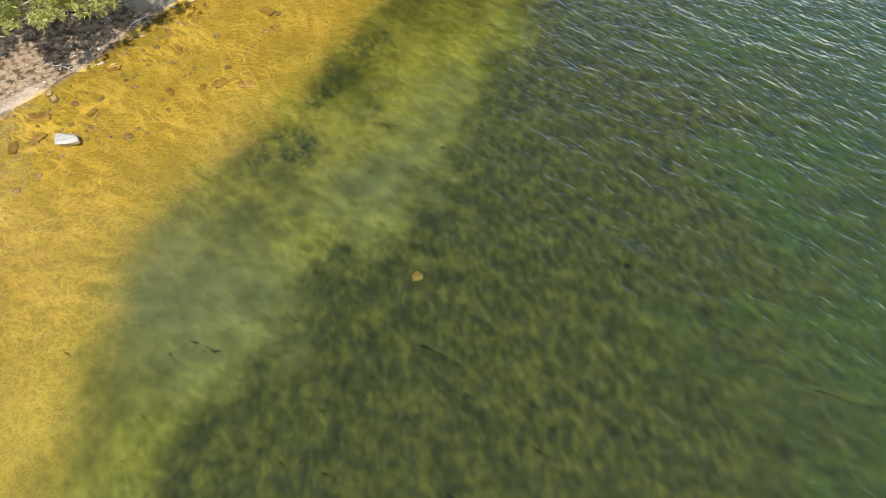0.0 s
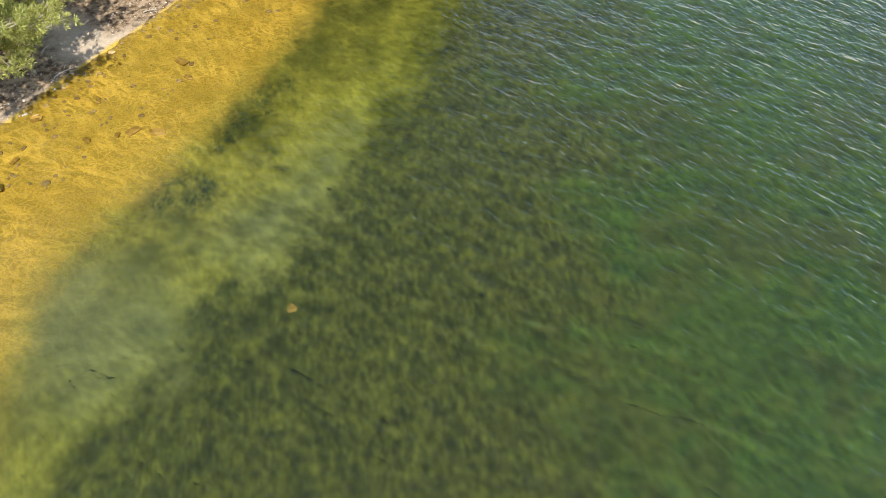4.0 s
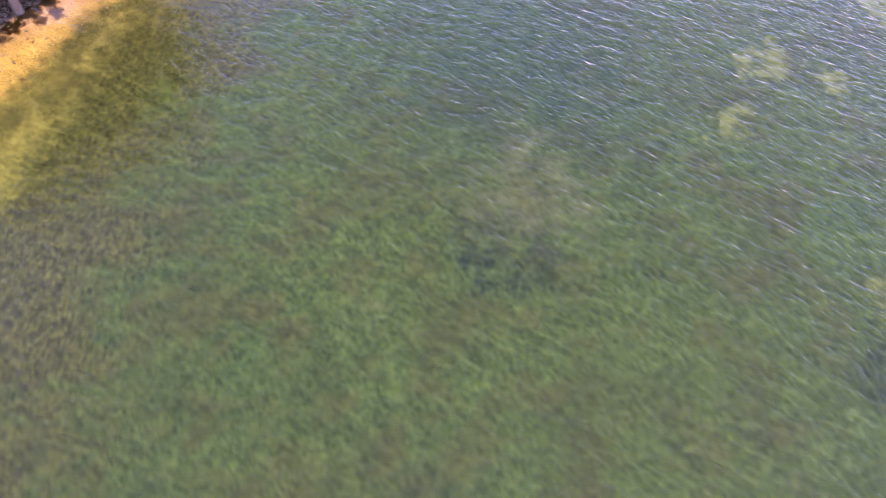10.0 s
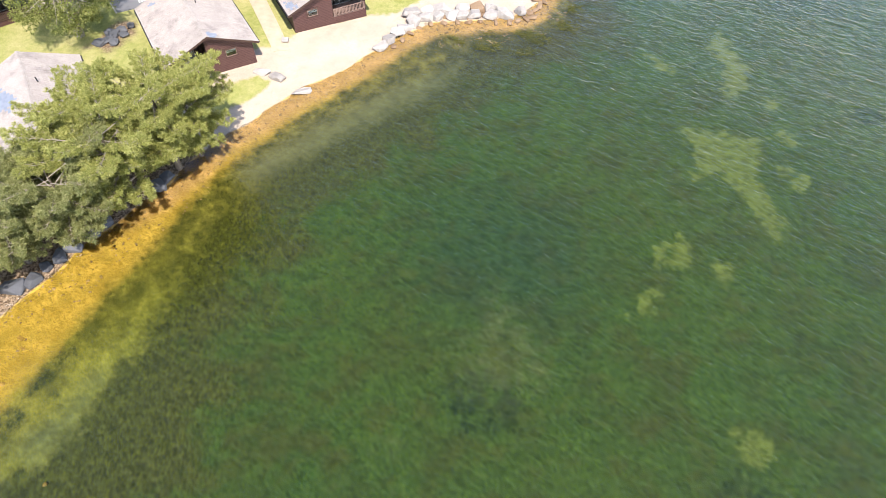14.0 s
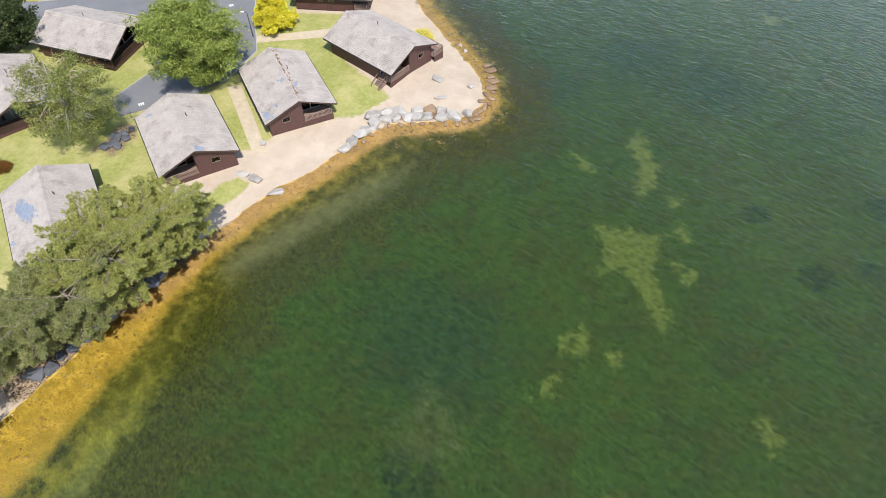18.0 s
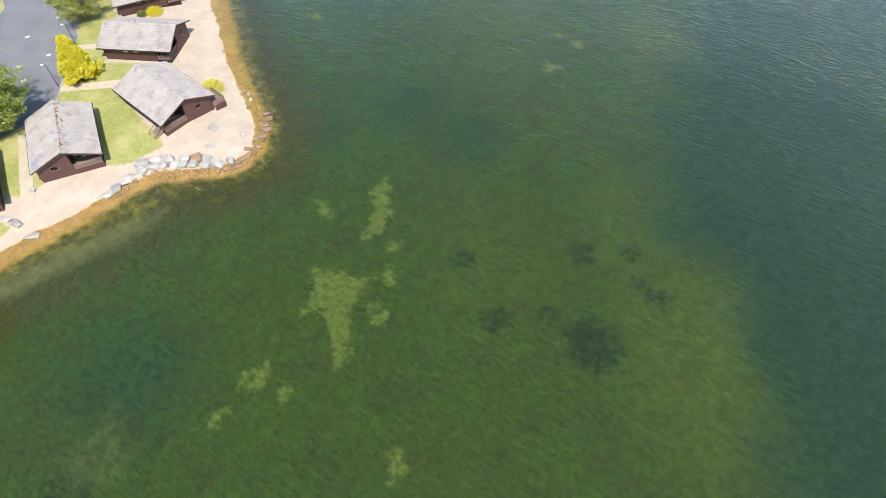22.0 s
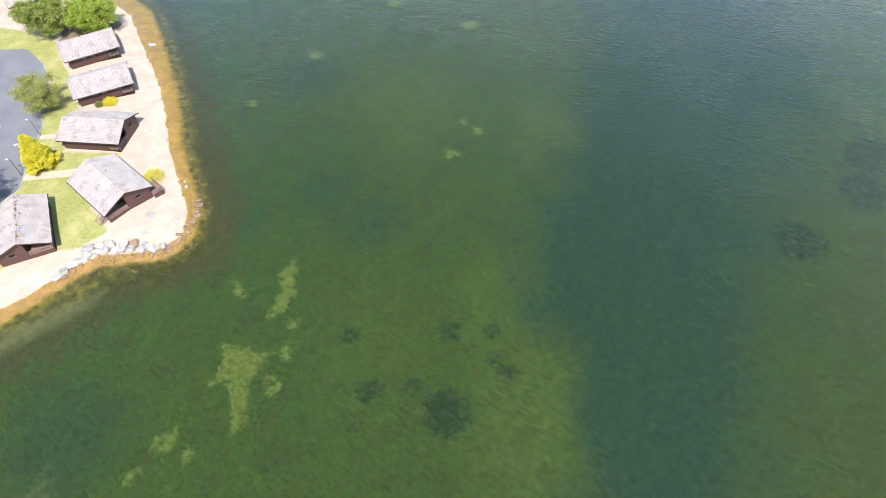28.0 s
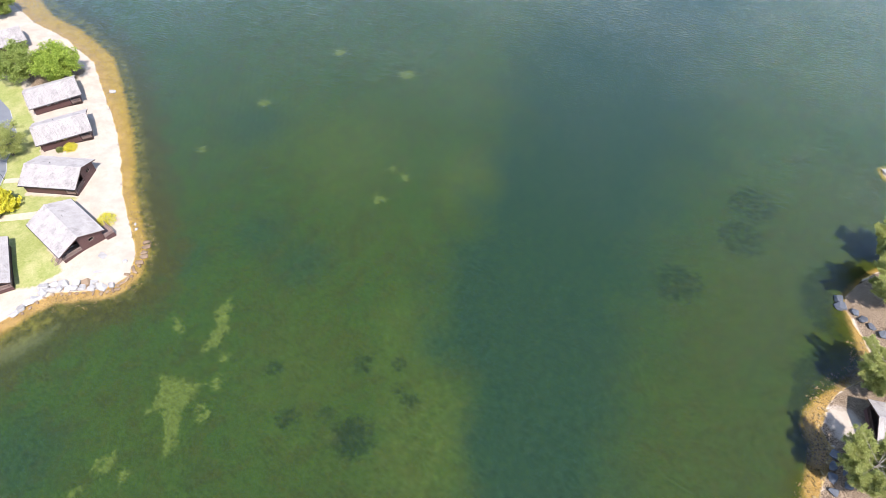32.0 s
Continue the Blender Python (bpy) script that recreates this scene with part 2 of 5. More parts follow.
def water_material():
    m = Nodes("lake_water", 0.05)
    t = m.t
    turn = radians(33)
    wind = m.attr("wind")

    def band(scale, stretch, spin, skew):
        """Wavelets skewed to fit the camera's view: gentle far faces, steeper near ones."""
        at = m.place((stretch, 1.0, 1.0), turn + spin)
        push = t.nodes.new("ShaderNodeCombineXYZ")
        m.put(push.inputs[1], m.math("MULTIPLY", m.noise(scale, 0.0, 0.5, at), skew / scale))
        moved = t.nodes.new("ShaderNodeVectorMath")
        m.put(moved.inputs[0], at), m.put(moved.inputs[1], push.outputs[0])
        return m.noise(scale, 1.0, 0.45, moved.outputs[0], 0.25)

    roll, swell = band(0.85, 0.40, -0.08, -0.9), band(2.0, 0.42, 0.05, -0.9)
    chop, cross, tiny = band(4.6, 0.42, 0.14, -0.8), band(3.1, 0.55, -0.45, -0.6), band(8.0, 0.6, 0.3, -0.7)
    calm = m.ramp(m.noise(0.035, 3.0), (0.32, 0.72), (0.62, 1.0))
    h = m.math("ADD", m.math("ADD", m.math("MULTIPLY", roll, WAVES[0]), m.math("MULTIPLY", swell, WAVES[1])),
               m.math("ADD", m.math("ADD", m.math("MULTIPLY", chop, WAVES[2]), m.math("MULTIPLY", cross, WAVES[3])), m.math("MULTIPLY", tiny, WAVES[4])))
    h = m.math("MULTIPLY", m.math("MULTIPLY", h, calm), wind)
    nrm = m.bump(h, 1.0, 1.8)

    # Caustics painted into the transparency: thin bright web over shallows, soft ribs further out
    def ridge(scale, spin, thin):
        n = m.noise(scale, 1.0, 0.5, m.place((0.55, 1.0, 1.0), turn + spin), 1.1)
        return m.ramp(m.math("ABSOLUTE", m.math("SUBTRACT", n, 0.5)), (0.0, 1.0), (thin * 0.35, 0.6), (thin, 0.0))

    caustic_net = m.math("MAXIMUM", ridge(2.0, 0.1, 0.075), m.math("MULTIPLY", ridge(3.4, -0.5, 0.09), 0.85))
    caustic_net = m.math("MULTIPLY", caustic_net, m.ramp(m.noise(0.5, 3.0), (0.34, 0.2), (0.60, 1.0)))
    near = m.mix(caustic_net, (0.64, 0.66, 0.63), (1.0, 1.0, 1.0))
    light_rib = m.math("ADD", m.math("MULTIPLY", swell, 0.40), m.math("ADD", m.math("MULTIPLY", chop, 0.36), m.math("MULTIPLY", cross, 0.24)))
    light_rib = m.math("ADD", m.math("MULTIPLY", m.math("SUBTRACT", light_rib, 0.5), RIBS), 0.5)
    out = m.mix(light_rib, (0.55, 0.62, 0.58), (0.86, 0.95, 0.90))
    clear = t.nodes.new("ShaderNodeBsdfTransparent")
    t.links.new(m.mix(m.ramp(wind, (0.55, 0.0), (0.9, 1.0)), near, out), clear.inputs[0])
    gloss = t.nodes.new("ShaderNodeBsdfGlossy")
    gloss.inputs["Roughness"].default_value = 0.05
    fres = t.nodes.new("ShaderNodeFresnel")
    fres.inputs["IOR"].default_value = 1.333
    surface = t.nodes.new("ShaderNodeMixShader")
    t.links.new(nrm, gloss.inputs["Normal"]), t.links.new(nrm, fres.inputs["Normal"])
    t.links.new(m.math("MINIMUM", m.math("SUBTRACT", m.math("MULTIPLY", fres.outputs[0], 2.95), 0.022), 1.0), surface.inputs[0])
    t.links.new(clear.outputs[0], surface.inputs[1]), t.links.new(gloss.outputs[0], surface.inputs[2])
    t.links.new(surface.outputs[0], t.nodes["Material Output"].inputs["Surface"])
    return m.mat


def shingle_material(name, dark, light, stain):
    """Weathered shingles: slight changes from piece to piece, grey lichen stains over many."""
    m = Nodes(name, 0.9, 0.2)
    c = m.mix(m.ramp(m.noise(0.5, 4.0), (0.3, 0.0), (0.7, 1.0)), dark, light)
    c = m.mix(0.24, c, m.mix(m.node("ShaderNodeNewGeometry", "Random Per Island"), dark, light))
    grain = m.noise(9.0, 3.0)
    c = m.mix(m.ramp(grain, (0.35, 0.3), (0.6, 0.0)), c, stain)
    c = m.mix(m.ramp(m.noise(0.42, 7.0, 0.72), (0.53, 0.0), (0.68, 0.75)), c, stain)
    m.bump(grain, 0.1, 0.02)
    return m.done(c)


def siding_material(name, dark, light):
    """Stained horizontal boards, 18 cm each."""
    m = Nodes(name, 0.55, 0.3)
    pos = m.geo.outputs["Object"]
    z = m.node("ShaderNodeSeparateXYZ", 2, Vector=pos)
    course = m.math("FRACT", m.math("MULTIPLY", z, 1 / 0.18))
    groove = m.ramp(course, (0.0, 0.0), (0.26, 1.0))
    grain = m.noise(6.0, 4.0, 0.6, m.place((0.4, 0.4, 6.0)))
    c = m.mix(m.ramp(grain, (0.3, 0.0), (0.7, 1.0)), dark, light)
    c = m.mix(m.math("SUBTRACT", 1.0, groove), c, tuple(v * 0.35 for v in dark))
    m.bump(m.math("ADD", groove, m.math("MULTIPLY", grain, 0.2)), 0.6, 0.015)
    return m.done(c)


def glass_material():
    m = Nodes("window_glass", 0.03, 0.5)
    m.bump(m.noise(1.5, 1.0), 0.05, 0.01)
    t = m.t
    clear, gloss = t.nodes.new("ShaderNodeBsdfTransparent"), t.nodes.new("ShaderNodeBsdfGlossy")
    clear.inputs[0].default_value = (0.75, 0.8, 0.8, 1)
    gloss.inputs["Roughness"].default_value = 0.02
    fres, mixer = t.nodes.new("ShaderNodeFresnel"), t.nodes.new("ShaderNodeMixShader")
    fres.inputs[0].default_value = 1.6
    t.links.new(fres.outputs[0], mixer.inputs[0])
    t.links.new(clear.outputs[0], mixer.inputs[1]), t.links.new(gloss.outputs[0], mixer.inputs[2])
    t.links.new(mixer.outputs[0], t.nodes["Material Output"].inputs["Surface"])
    return m.mat


WAVES, RIBS = (0.050, 0.046, 0.028, 0.016, 0.020), 4.0
BED = {
    "green": (0.0385, 0.0800, 0.0110), "olive": (0.0570, 0.0850, 0.0095), "bright": (0.0980, 0.1480, 0.0115), "dark": (0.014, 0.022, 0.007),
    "deep_tint": (0.0150, 0.0450, 0.0300), "deep_tint2": (0.0230, 0.0530, 0.0280), "weed": (0.046, 0.040, 0.007), "weed2": (0.122, 0.112, 0.012),
    "weed3": (0.027, 0.023, 0.006), "haze": (0.158, 0.160, 0.064), "haze2": (0.212, 0.210, 0.080), "patch": (0.132, 0.152, 0.026),
    "patch2": (0.222, 0.230, 0.042), "sand": (0.470, 0.322, 0.044), "sand2": (0.600, 0.430, 0.074),
    "grit": (0.286, 0.156, 0.026), "gravel": (0.46, 0.27, 0.075), "gravel2": (0.66, 0.45, 0.18), "water_murk": (0.0440, 0.0730, 0.0180),
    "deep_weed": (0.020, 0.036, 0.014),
    "mid": (0.205, 0.188, 0.030), "mid2": (0.345, 0.305, 0.048), "mid3": (0.080, 0.086, 0.016),
}
GROUND, WATER, GLASS = ground_material(), water_material(), glass_material()
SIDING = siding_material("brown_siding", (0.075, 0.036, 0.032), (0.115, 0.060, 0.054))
# Darker siding with porch shade put into its colour; also plinths and roof underlay
SIDING_DARK_SHADE = siding_material("dark_shade_siding", (0.022, 0.012, 0.010), (0.035, 0.020, 0.016))
TIMBER = speckled("stained_timber", (0.05, 0.028, 0.022), (0.09, 0.055, 0.042), 4.0, 0.65, 0.3, 0.2, 30.0)
RAIL = speckled("weathered_rail_timber", (0.19, 0.128, 0.105), (0.30, 0.215, 0.18), 4.0, 0.75, 0.25, 0.2, 30.0)
SLATE = shingle_material("grey_roof_shingle", (0.345, 0.312, 0.286), (0.50, 0.452, 0.412), (0.19, 0.166, 0.154))
SLATE_BLUE = speckled("blue_grey_shingle", (0.20, 0.235, 0.30), (0.29, 0.33, 0.40), 1.5, 0.8, 0.25, 0.08, 12.0, per="island")
MOSS = speckled("rusty_lichen", (0.16, 0.075, 0.03), (0.30, 0.17, 0.08), 3.0, 0.95, 0.1, 0.6, 20.0)
ROCK = speckled("pale_granite", (0.26, 0.24, 0.22), (0.52, 0.49, 0.45), 1.6, 0.9, 0.2, 0.9, 9.0, per="object", distance=0.12)
ROCK_DARK = speckled("dark_slate_rock", (0.055, 0.06, 0.07), (0.14, 0.145, 0.16), 1.6, 0.7, 0.35, 0.7, 14.0, per="object", distance=0.06)
ROCK_BROWN = speckled("stained_shore_rock", (0.16, 0.10, 0.06), (0.34, 0.24, 0.15), 1.6, 0.8, 0.3, 0.7, 14.0, per="object", distance=0.05)
STONE_WET = speckled("ochre_lake_stone", (0.30, 0.17, 0.03), (0.46, 0.30, 0.07), 3.0, 0.6, 0.4, 0.4, 20.0, per="object")
ASPHALT = speckled("worn_asphalt", (0.15, 0.153, 0.165), (0.215, 0.22, 0.23), 0.25, 0.9, 0.25, 0.3, 60.0, distance=0.006)
PAVING = speckled("sandy_paving", (0.42, 0.35, 0.25), (0.56, 0.48, 0.36), 1.2, 0.9, 0.2, 0.3, 30.0)
GRASS = speckled("dry_lawn", (0.20, 0.22, 0.05), (0.42, 0.37, 0.15), 0.5, 0.95, 0.1, 0.4, 8.0)
CONCRETE = speckled("grey_concrete", (0.34, 0.33, 0.32), (0.46, 0.45, 0.43), 1.5, 0.9, 0.2, 0.3, 30.0)
WHITE = speckled("white_paint", (0.68, 0.68, 0.67), (0.80, 0.80, 0.79), 3.0, 0.6, 0.3, 0.1, 30.0)
CURTAIN = speckled("pale_curtain", (0.40, 0.40, 0.40), (0.58, 0.58, 0.57), 3.0, 0.9, 0.1, 0.2, 30.0)
BLACK = speckled("black_metal", (0.012, 0.012, 0.013), (0.025, 0.025, 0.027), 5.0, 0.45, 0.5, 0.1, 60.0)
LAMP = speckled("pale_lamp_cover", (0.62, 0.63, 0.62), (0.75, 0.76, 0.75), 5.0, 0.35, 0.5, 0.05, 60.0)
BARK = speckled("grey_bark", (0.10, 0.08, 0.06), (0.24, 0.20, 0.16), 5.0, 0.95, 0.1, 0.8, 25.0)
BARK_PALE = speckled("pale_dry_branch", (0.30, 0.26, 0.21), (0.50, 0.45, 0.38), 5.0, 0.9, 0.1, 0.5, 25.0)
PINE = leaf_material("pine_needles", (0.23, 0.255, 0.06), (0.43, 0.45, 0.135), (0.62, 0.60, 0.25))
PINE_GREY = leaf_material("grey_pine_needles", (0.17, 0.19, 0.06), (0.33, 0.35, 0.135), (0.50, 0.50, 0.25))
BROAD = leaf_material("broad_leaves", (0.155, 0.205, 0.04), (0.33, 0.395, 0.09), (0.50, 0.54, 0.17))
BIRCH = leaf_material("birch_leaves", (0.13, 0.155, 0.04), (0.28, 0.31, 0.085), (0.46, 0.46, 0.17))
LIME = leaf_material("lime_leaves", (0.17, 0.25, 0.03), (0.40, 0.50, 0.07), (0.58, 0.65, 0.13))
GOLD = leaf_material("golden_foliage", (0.56, 0.50, 0.03), (0.82, 0.75, 0.06), (0.92, 0.86, 0.16))
RUST = leaf_material("rust_foliage", (0.12, 0.06, 0.015), (0.30, 0.13, 0.03), (0.42, 0.22, 0.06))
REED = leaf_material("olive_reeds", (0.06, 0.075, 0.018), (0.12, 0.13, 0.03), (0.22, 0.22, 0.055))
DARKLEAF = leaf_material("dark_evergreen", (0.025, 0.042, 0.013), (0.07, 0.10, 0.03), (0.15, 0.17, 0.07))


# ---- building helpers ----
def part(name, bm, material, parent=None, label=""):
    me = bpy.data.meshes.new(name)
    bm.to_mesh(me)
    bm.free()
    me.materials.append(material)
    ob = new(name, me)
    ob.parent = parent
    return tagged(ob, label) if label else ob


def mesh_fast(name, verts, faces, material, parent=None):
    """A mesh from arrays: verts n x 3 and faces n x 3 or n x 4."""
    me = bpy.data.meshes.new(name)
    k = faces.shape[1]
    me.vertices.add(len(verts)), me.loops.add(faces.size), me.polygons.add(len(faces))
    me.vertices.foreach_set("co", np.ascontiguousarray(verts, np.float32).ravel())
    me.loops.foreach_set("vertex_index", np.ascontiguousarray(faces, np.int32).ravel())
    me.polygons.foreach_set("loop_start", np.arange(0, faces.size, k, dtype=np.int32))
    me.update(calc_edges=True)
    me.materials.append(material)
    ob = new(name, me)
    ob.parent = parent
    return ob


def box(bm, x0, x1, y0, y1, z0, z1, bevel=0.0):
    m = Matrix.LocRotScale(((x0 + x1) / 2, (y0 + y1) / 2, (z0 + z1) / 2), None, (x1 - x0, y1 - y0, z1 - z0))
    made = bmesh.ops.create_cube(bm, size=1, matrix=m)["verts"]
    if bevel:
        bmesh.ops.bevel(bm, geom=list({e for v in made for e in v.link_edges}), offset=bevel, segments=1, affect="EDGES")
    return bm


def boxes(*rows, bevel=0.0):
    bm = bmesh.new()
    for r in rows:
        box(bm, *r, bevel=bevel)
    return bm


def extrude_xz(bm, poly, y0, y1):
    """A prism of a polygon in x and z, from y0 to y1."""
    a = [bm.verts.new((x, y0, z)) for x, z in poly]
    b = [bm.verts.new((x, y1, z)) for x, z in poly]
    n = len(poly)
    bm.faces.new(a), bm.faces.new(b[::-1])
    for i in range(n):
        bm.faces.new((a[i], b[i], b[(i + 1) % n], a[(i + 1) % n]))
    bmesh.ops.recalc_face_normals(bm, faces=bm.faces[:])
    return bm


def slab_xy(poly, z0, z1):
    bm = bmesh.new()
    a = [bm.verts.new((x, y, z0)) for x, y in poly]
    b = [bm.verts.new((x, y, z1)) for x, y in poly]
    n = len(poly)
    bm.faces.new(b), bm.faces.new(a[::-1])
    for i in range(n):
        bm.faces.new((a[i], a[(i + 1) % n], b[(i + 1) % n], b[i]))
    bmesh.ops.recalc_face_normals(bm, faces=bm.faces[:])
    return bm


def tube(points, radii, sides=7):
    """A tapering tube along points, as arrays of verts and quads."""
    pts = np.array(points, float)
    way = np.gradient(pts, axis=0)
    way /= np.linalg.norm(way, axis=1, keepdims=True) + 1e-9
    ref = np.where(np.abs(way[:, 2:3]) > 0.9, [[1.0, 0, 0]], [[0, 0, 1.0]])
    u = np.cross(way, ref)
    u /= np.linalg.norm(u, axis=1, keepdims=True) + 1e-9
    v = np.cross(way, u)
    a = np.linspace(0, 2 * np.pi, sides, endpoint=False)
    ring = pts[:, None] + np.array(radii)[:, None, None] * (np.cos(a)[None, :, None] * u[:, None] + np.sin(a)[None, :, None] * v[:, None])
    n, idx = len(pts), np.arange(sides)
    f = [np.stack([i * sides + idx, i * sides + (idx + 1) % sides, (i + 1) * sides + (idx + 1) % sides, (i + 1) * sides + idx], 1) for i in range(n - 1)]
    return ring.reshape(-1, 3), np.concatenate(f)


def joined(parts):
    vs, fs, n = [], [], 0
    for v, f in parts:
        vs.append(v), fs.append(f + n)
        n += len(v)
    return np.concatenate(vs), np.concatenate(fs)


def inside(px, py, poly):
    """Which of the points lie in a polygon."""
    hit = np.zeros(px.shape, bool)
    n = len(poly)
    for i in range(n):
        (x0, y0), (x1, y1) = poly[i], poly[(i + 1) % n]
        if y0 == y1:
            continue
        c = (y0 > py) != (y1 > py)
        hit ^= c & (px < (x1 - x0) * (py - y0) / (y1 - y0) + x0)
    return hit


def distance_to(px, py, line):
    best = np.full(px.shape, 1e9)
    for (x0, y0), (x1, y1) in zip(line[:-1], line[1:]):
        dx, dy = x1 - x0, y1 - y0
        s = np.clip(((px - x0) * dx + (py - y0) * dy) / (dx * dx + dy * dy), 0, 1)
        best = np.minimum(best, np.hypot(px - x0 - s * dx, py - y0 - s * dy))
    return best


def smooth(a, b, v):
    s = np.clip((v - a) / (b - a), 0, 1)
    return s * s * (3 - 2 * s)


# ---- ground and lake ----
WEST = [(-70, -160), (-40, -50), (-22, -6), (-16.5, 6), (-12.8, 13.2), (-10.4, 16), (-8.8, 19.2), (-6.7, 22.2), (-4.6, 25.5), (-0.9, 30.8), (2.2, 35.2),
        (4.0, 38.8), (7.3, 42), (11, 46), (15.2, 49.4), (18.6, 52.6), (21.4, 55.6), (25, 57.8), (28.5, 58), (33, 58.5), (35.5, 59.8), (37.2, 62.2),
        (36.9, 67.3), (34.6, 72.6), (31.6, 78.5), (28.5, 85.2), (26.2, 92.4), (24, 98), (21.1, 104.9), (14.1, 117.8), (6.3, 132.3), (-6.4, 144.4),
        (-17.1, 151.6), (-28, 162.3), (-90, 240), (-300, 400)]
EAST = [(120, -160), (146, -20), (151, 10), (154.8, 19), (157.4, 22.6), (160.2, 26.6), (159.4, 29.8), (161.7, 33.2), (164, 35.6), (167.5, 37.2), (171, 38.6), (173.6, 42), (173.8, 46), (173.6, 50.8),
        (173.5, 53.3), (174.6, 55.8), (177.3, 58.4), (181.5, 60.4), (186, 62.8), (196, 67), (210, 73), (240, 86), (300, 110), (600, 300)]
WEST_LAND = WEST + [(-3000, 400), (-3000, -160)]
EAST_LAND = EAST + [(3000, 300), (3000, -160)]
LAWN = [(-70, -10), (-22, 10), (-15, 24), (-9, 33), (-5.5, 40), (-2, 45), (0, 50), (6, 52), (8, 52.5), (10, 55), (17, 58.2), (20.5, 59), (24.6, 62.6),
        (18, 70), (19, 75), (20, 79), (21, 81.8), (9.5, 82.4), (9, 88), (7.8, 95), (1.4, 107), (-3, 113), (-8, 122), (-70, 140)]
LAWN_SMALL = [(2.2, 43.4), (3.9, 45.3), (5.0, 46.9), (6.6, 47.8), (8.4, 47.1), (7.5, 45.7), (6.3, 44.4), (4.3, 42.6)]
LAWN_EAST = [(179, 47), (178, 52), (186, 60), (220, 70), (220, 0), (176, 0), (176, 36)]
# Leaf litter under the trees, with their shade put into its darker colour
LITTER_SHADE = [[(-14.2, 12.6), (-11.9, 14.2), (-10.7, 15.9), (-9.3, 17.0), (-9.4, 17.9), (-10.8, 18.8), (-12.0, 21.0), (-20, 21), (-20, 14)],
          [(-8.6, 19.4), (-5.5, 21.8), (0, 29.5), (3.4, 36), (2.2, 40), (-5, 41), (-12, 31), (-13, 22)],
          [(-4, 119), (4, 122), (6, 128), (-2, 134), (-14, 134)],
          [(-11.5, 52.2), (-8.7, 51.4), (-7.4, 54.4), (-7.8, 57), (-9.6, 57.2)]]


def steps(*spans):
    out = []
    for a, b, s in spans:
        out.append(np.arange(a, b - 1e-6, s))
    return np.concatenate(out)


far = np.array([30, 80, 170, 340, 700, 1500, 3000.0])
gx = np.concatenate([-45 - far[::-1], steps((-45, -16, 0.7), (-16, 62, 0.36), (62, 205.01, 0.9)), 205 + far])
gy = np.concatenate([-30 - far[::-1], steps((-30, -4, 0.9), (-4, 66, 0.36), (66, 114, 0.4), (114, 180.01, 0.8)), 180 + far])
X, Y = np.meshgrid(gx, gy)
land_w, land_e = inside(X, Y, WEST_LAND), inside(X, Y, EAST_LAND)
dw, de = distance_to(X, Y, WEST), distance_to(X, Y, EAST)
islet = 0.9 - np.hypot(X - 198.4, (Y - 88.8) * 0.7)
off = np.minimum(dw, de)
shore = np.where(land_w | land_e, off, np.maximum(-off, islet))
rng = np.random.default_rng(4)


def lumps(px, py, size, seed):
    """Smooth random field of about that size, from -1 to 1."""
    r = np.random.default_rng(seed)
    out = np.zeros(px.shape)
    for _ in range(14):
        a, k = r.uniform(0, 2 * np.pi), 2 * np.pi / size * r.uniform(0.5, 1.6)
        out += np.sin(k * (np.cos(a) * px + np.sin(a) * py) + r.uniform(0, 7))
    return out / 3.7


shore = shore + 0.14 * lumps(X, Y, 5.0, 1) * smooth(6, 0, np.abs(shore))
Z = np.where(shore > 0, 0.5 * smooth(0, 5.0, shore) + 0.5 * smooth(3.5, 11.0, shore) + 0.02, -0.10 * np.clip(-shore, 0, 4) - 0.045 * np.clip(-shore - 4, 0, 14))
Z = np.maximum(Z, -1.1) + 0.02 * lumps(X, Y, 2.0, 2) * (shore < 3)


def ground_z(px, py):
    """Height of the ground at a place, between the grid's points."""
    i, j = min(max(int(np.searchsorted(gx, px)), 1), len(gx) - 1), min(max(int(np.searchsorted(gy, py)), 1), len(gy) - 1)
    u, v = (px - gx[i - 1]) / (gx[i] - gx[i - 1]), (py - gy[j - 1]) / (gy[j] - gy[j - 1])
    return float((Z[j - 1, i - 1] * (1 - u) + Z[j - 1, i] * u) * (1 - v) + (Z[j, i - 1] * (1 - u) + Z[j, i] * u) * v)


masks = {}
masks["land"] = np.clip(0.5 + shore * 1.2, 0, 1)


def within(poly):
    """Signed distance to a closed outline, positive inside."""
    return np.where(inside(X, Y, poly), 1, -1) * distance_to(X, Y, poly + poly[:1])


masks["grass"] = np.clip(0.5 + 0.5 * np.maximum.reduce([within(LAWN), within(LAWN_SMALL), within(LAWN_EAST)]), 0, 1)
east_litter = np.minimum(9 - de, np.hypot(X - 163.6, (Y - 30.4) * 0.8) - 2.6)
masks["litter_shade"] = np.clip(0.5 + 0.4 * np.maximum(np.maximum.reduce([within(q) for q in LITTER_SHADE]), np.where(land_e, east_litter, -1)), 0, 1)
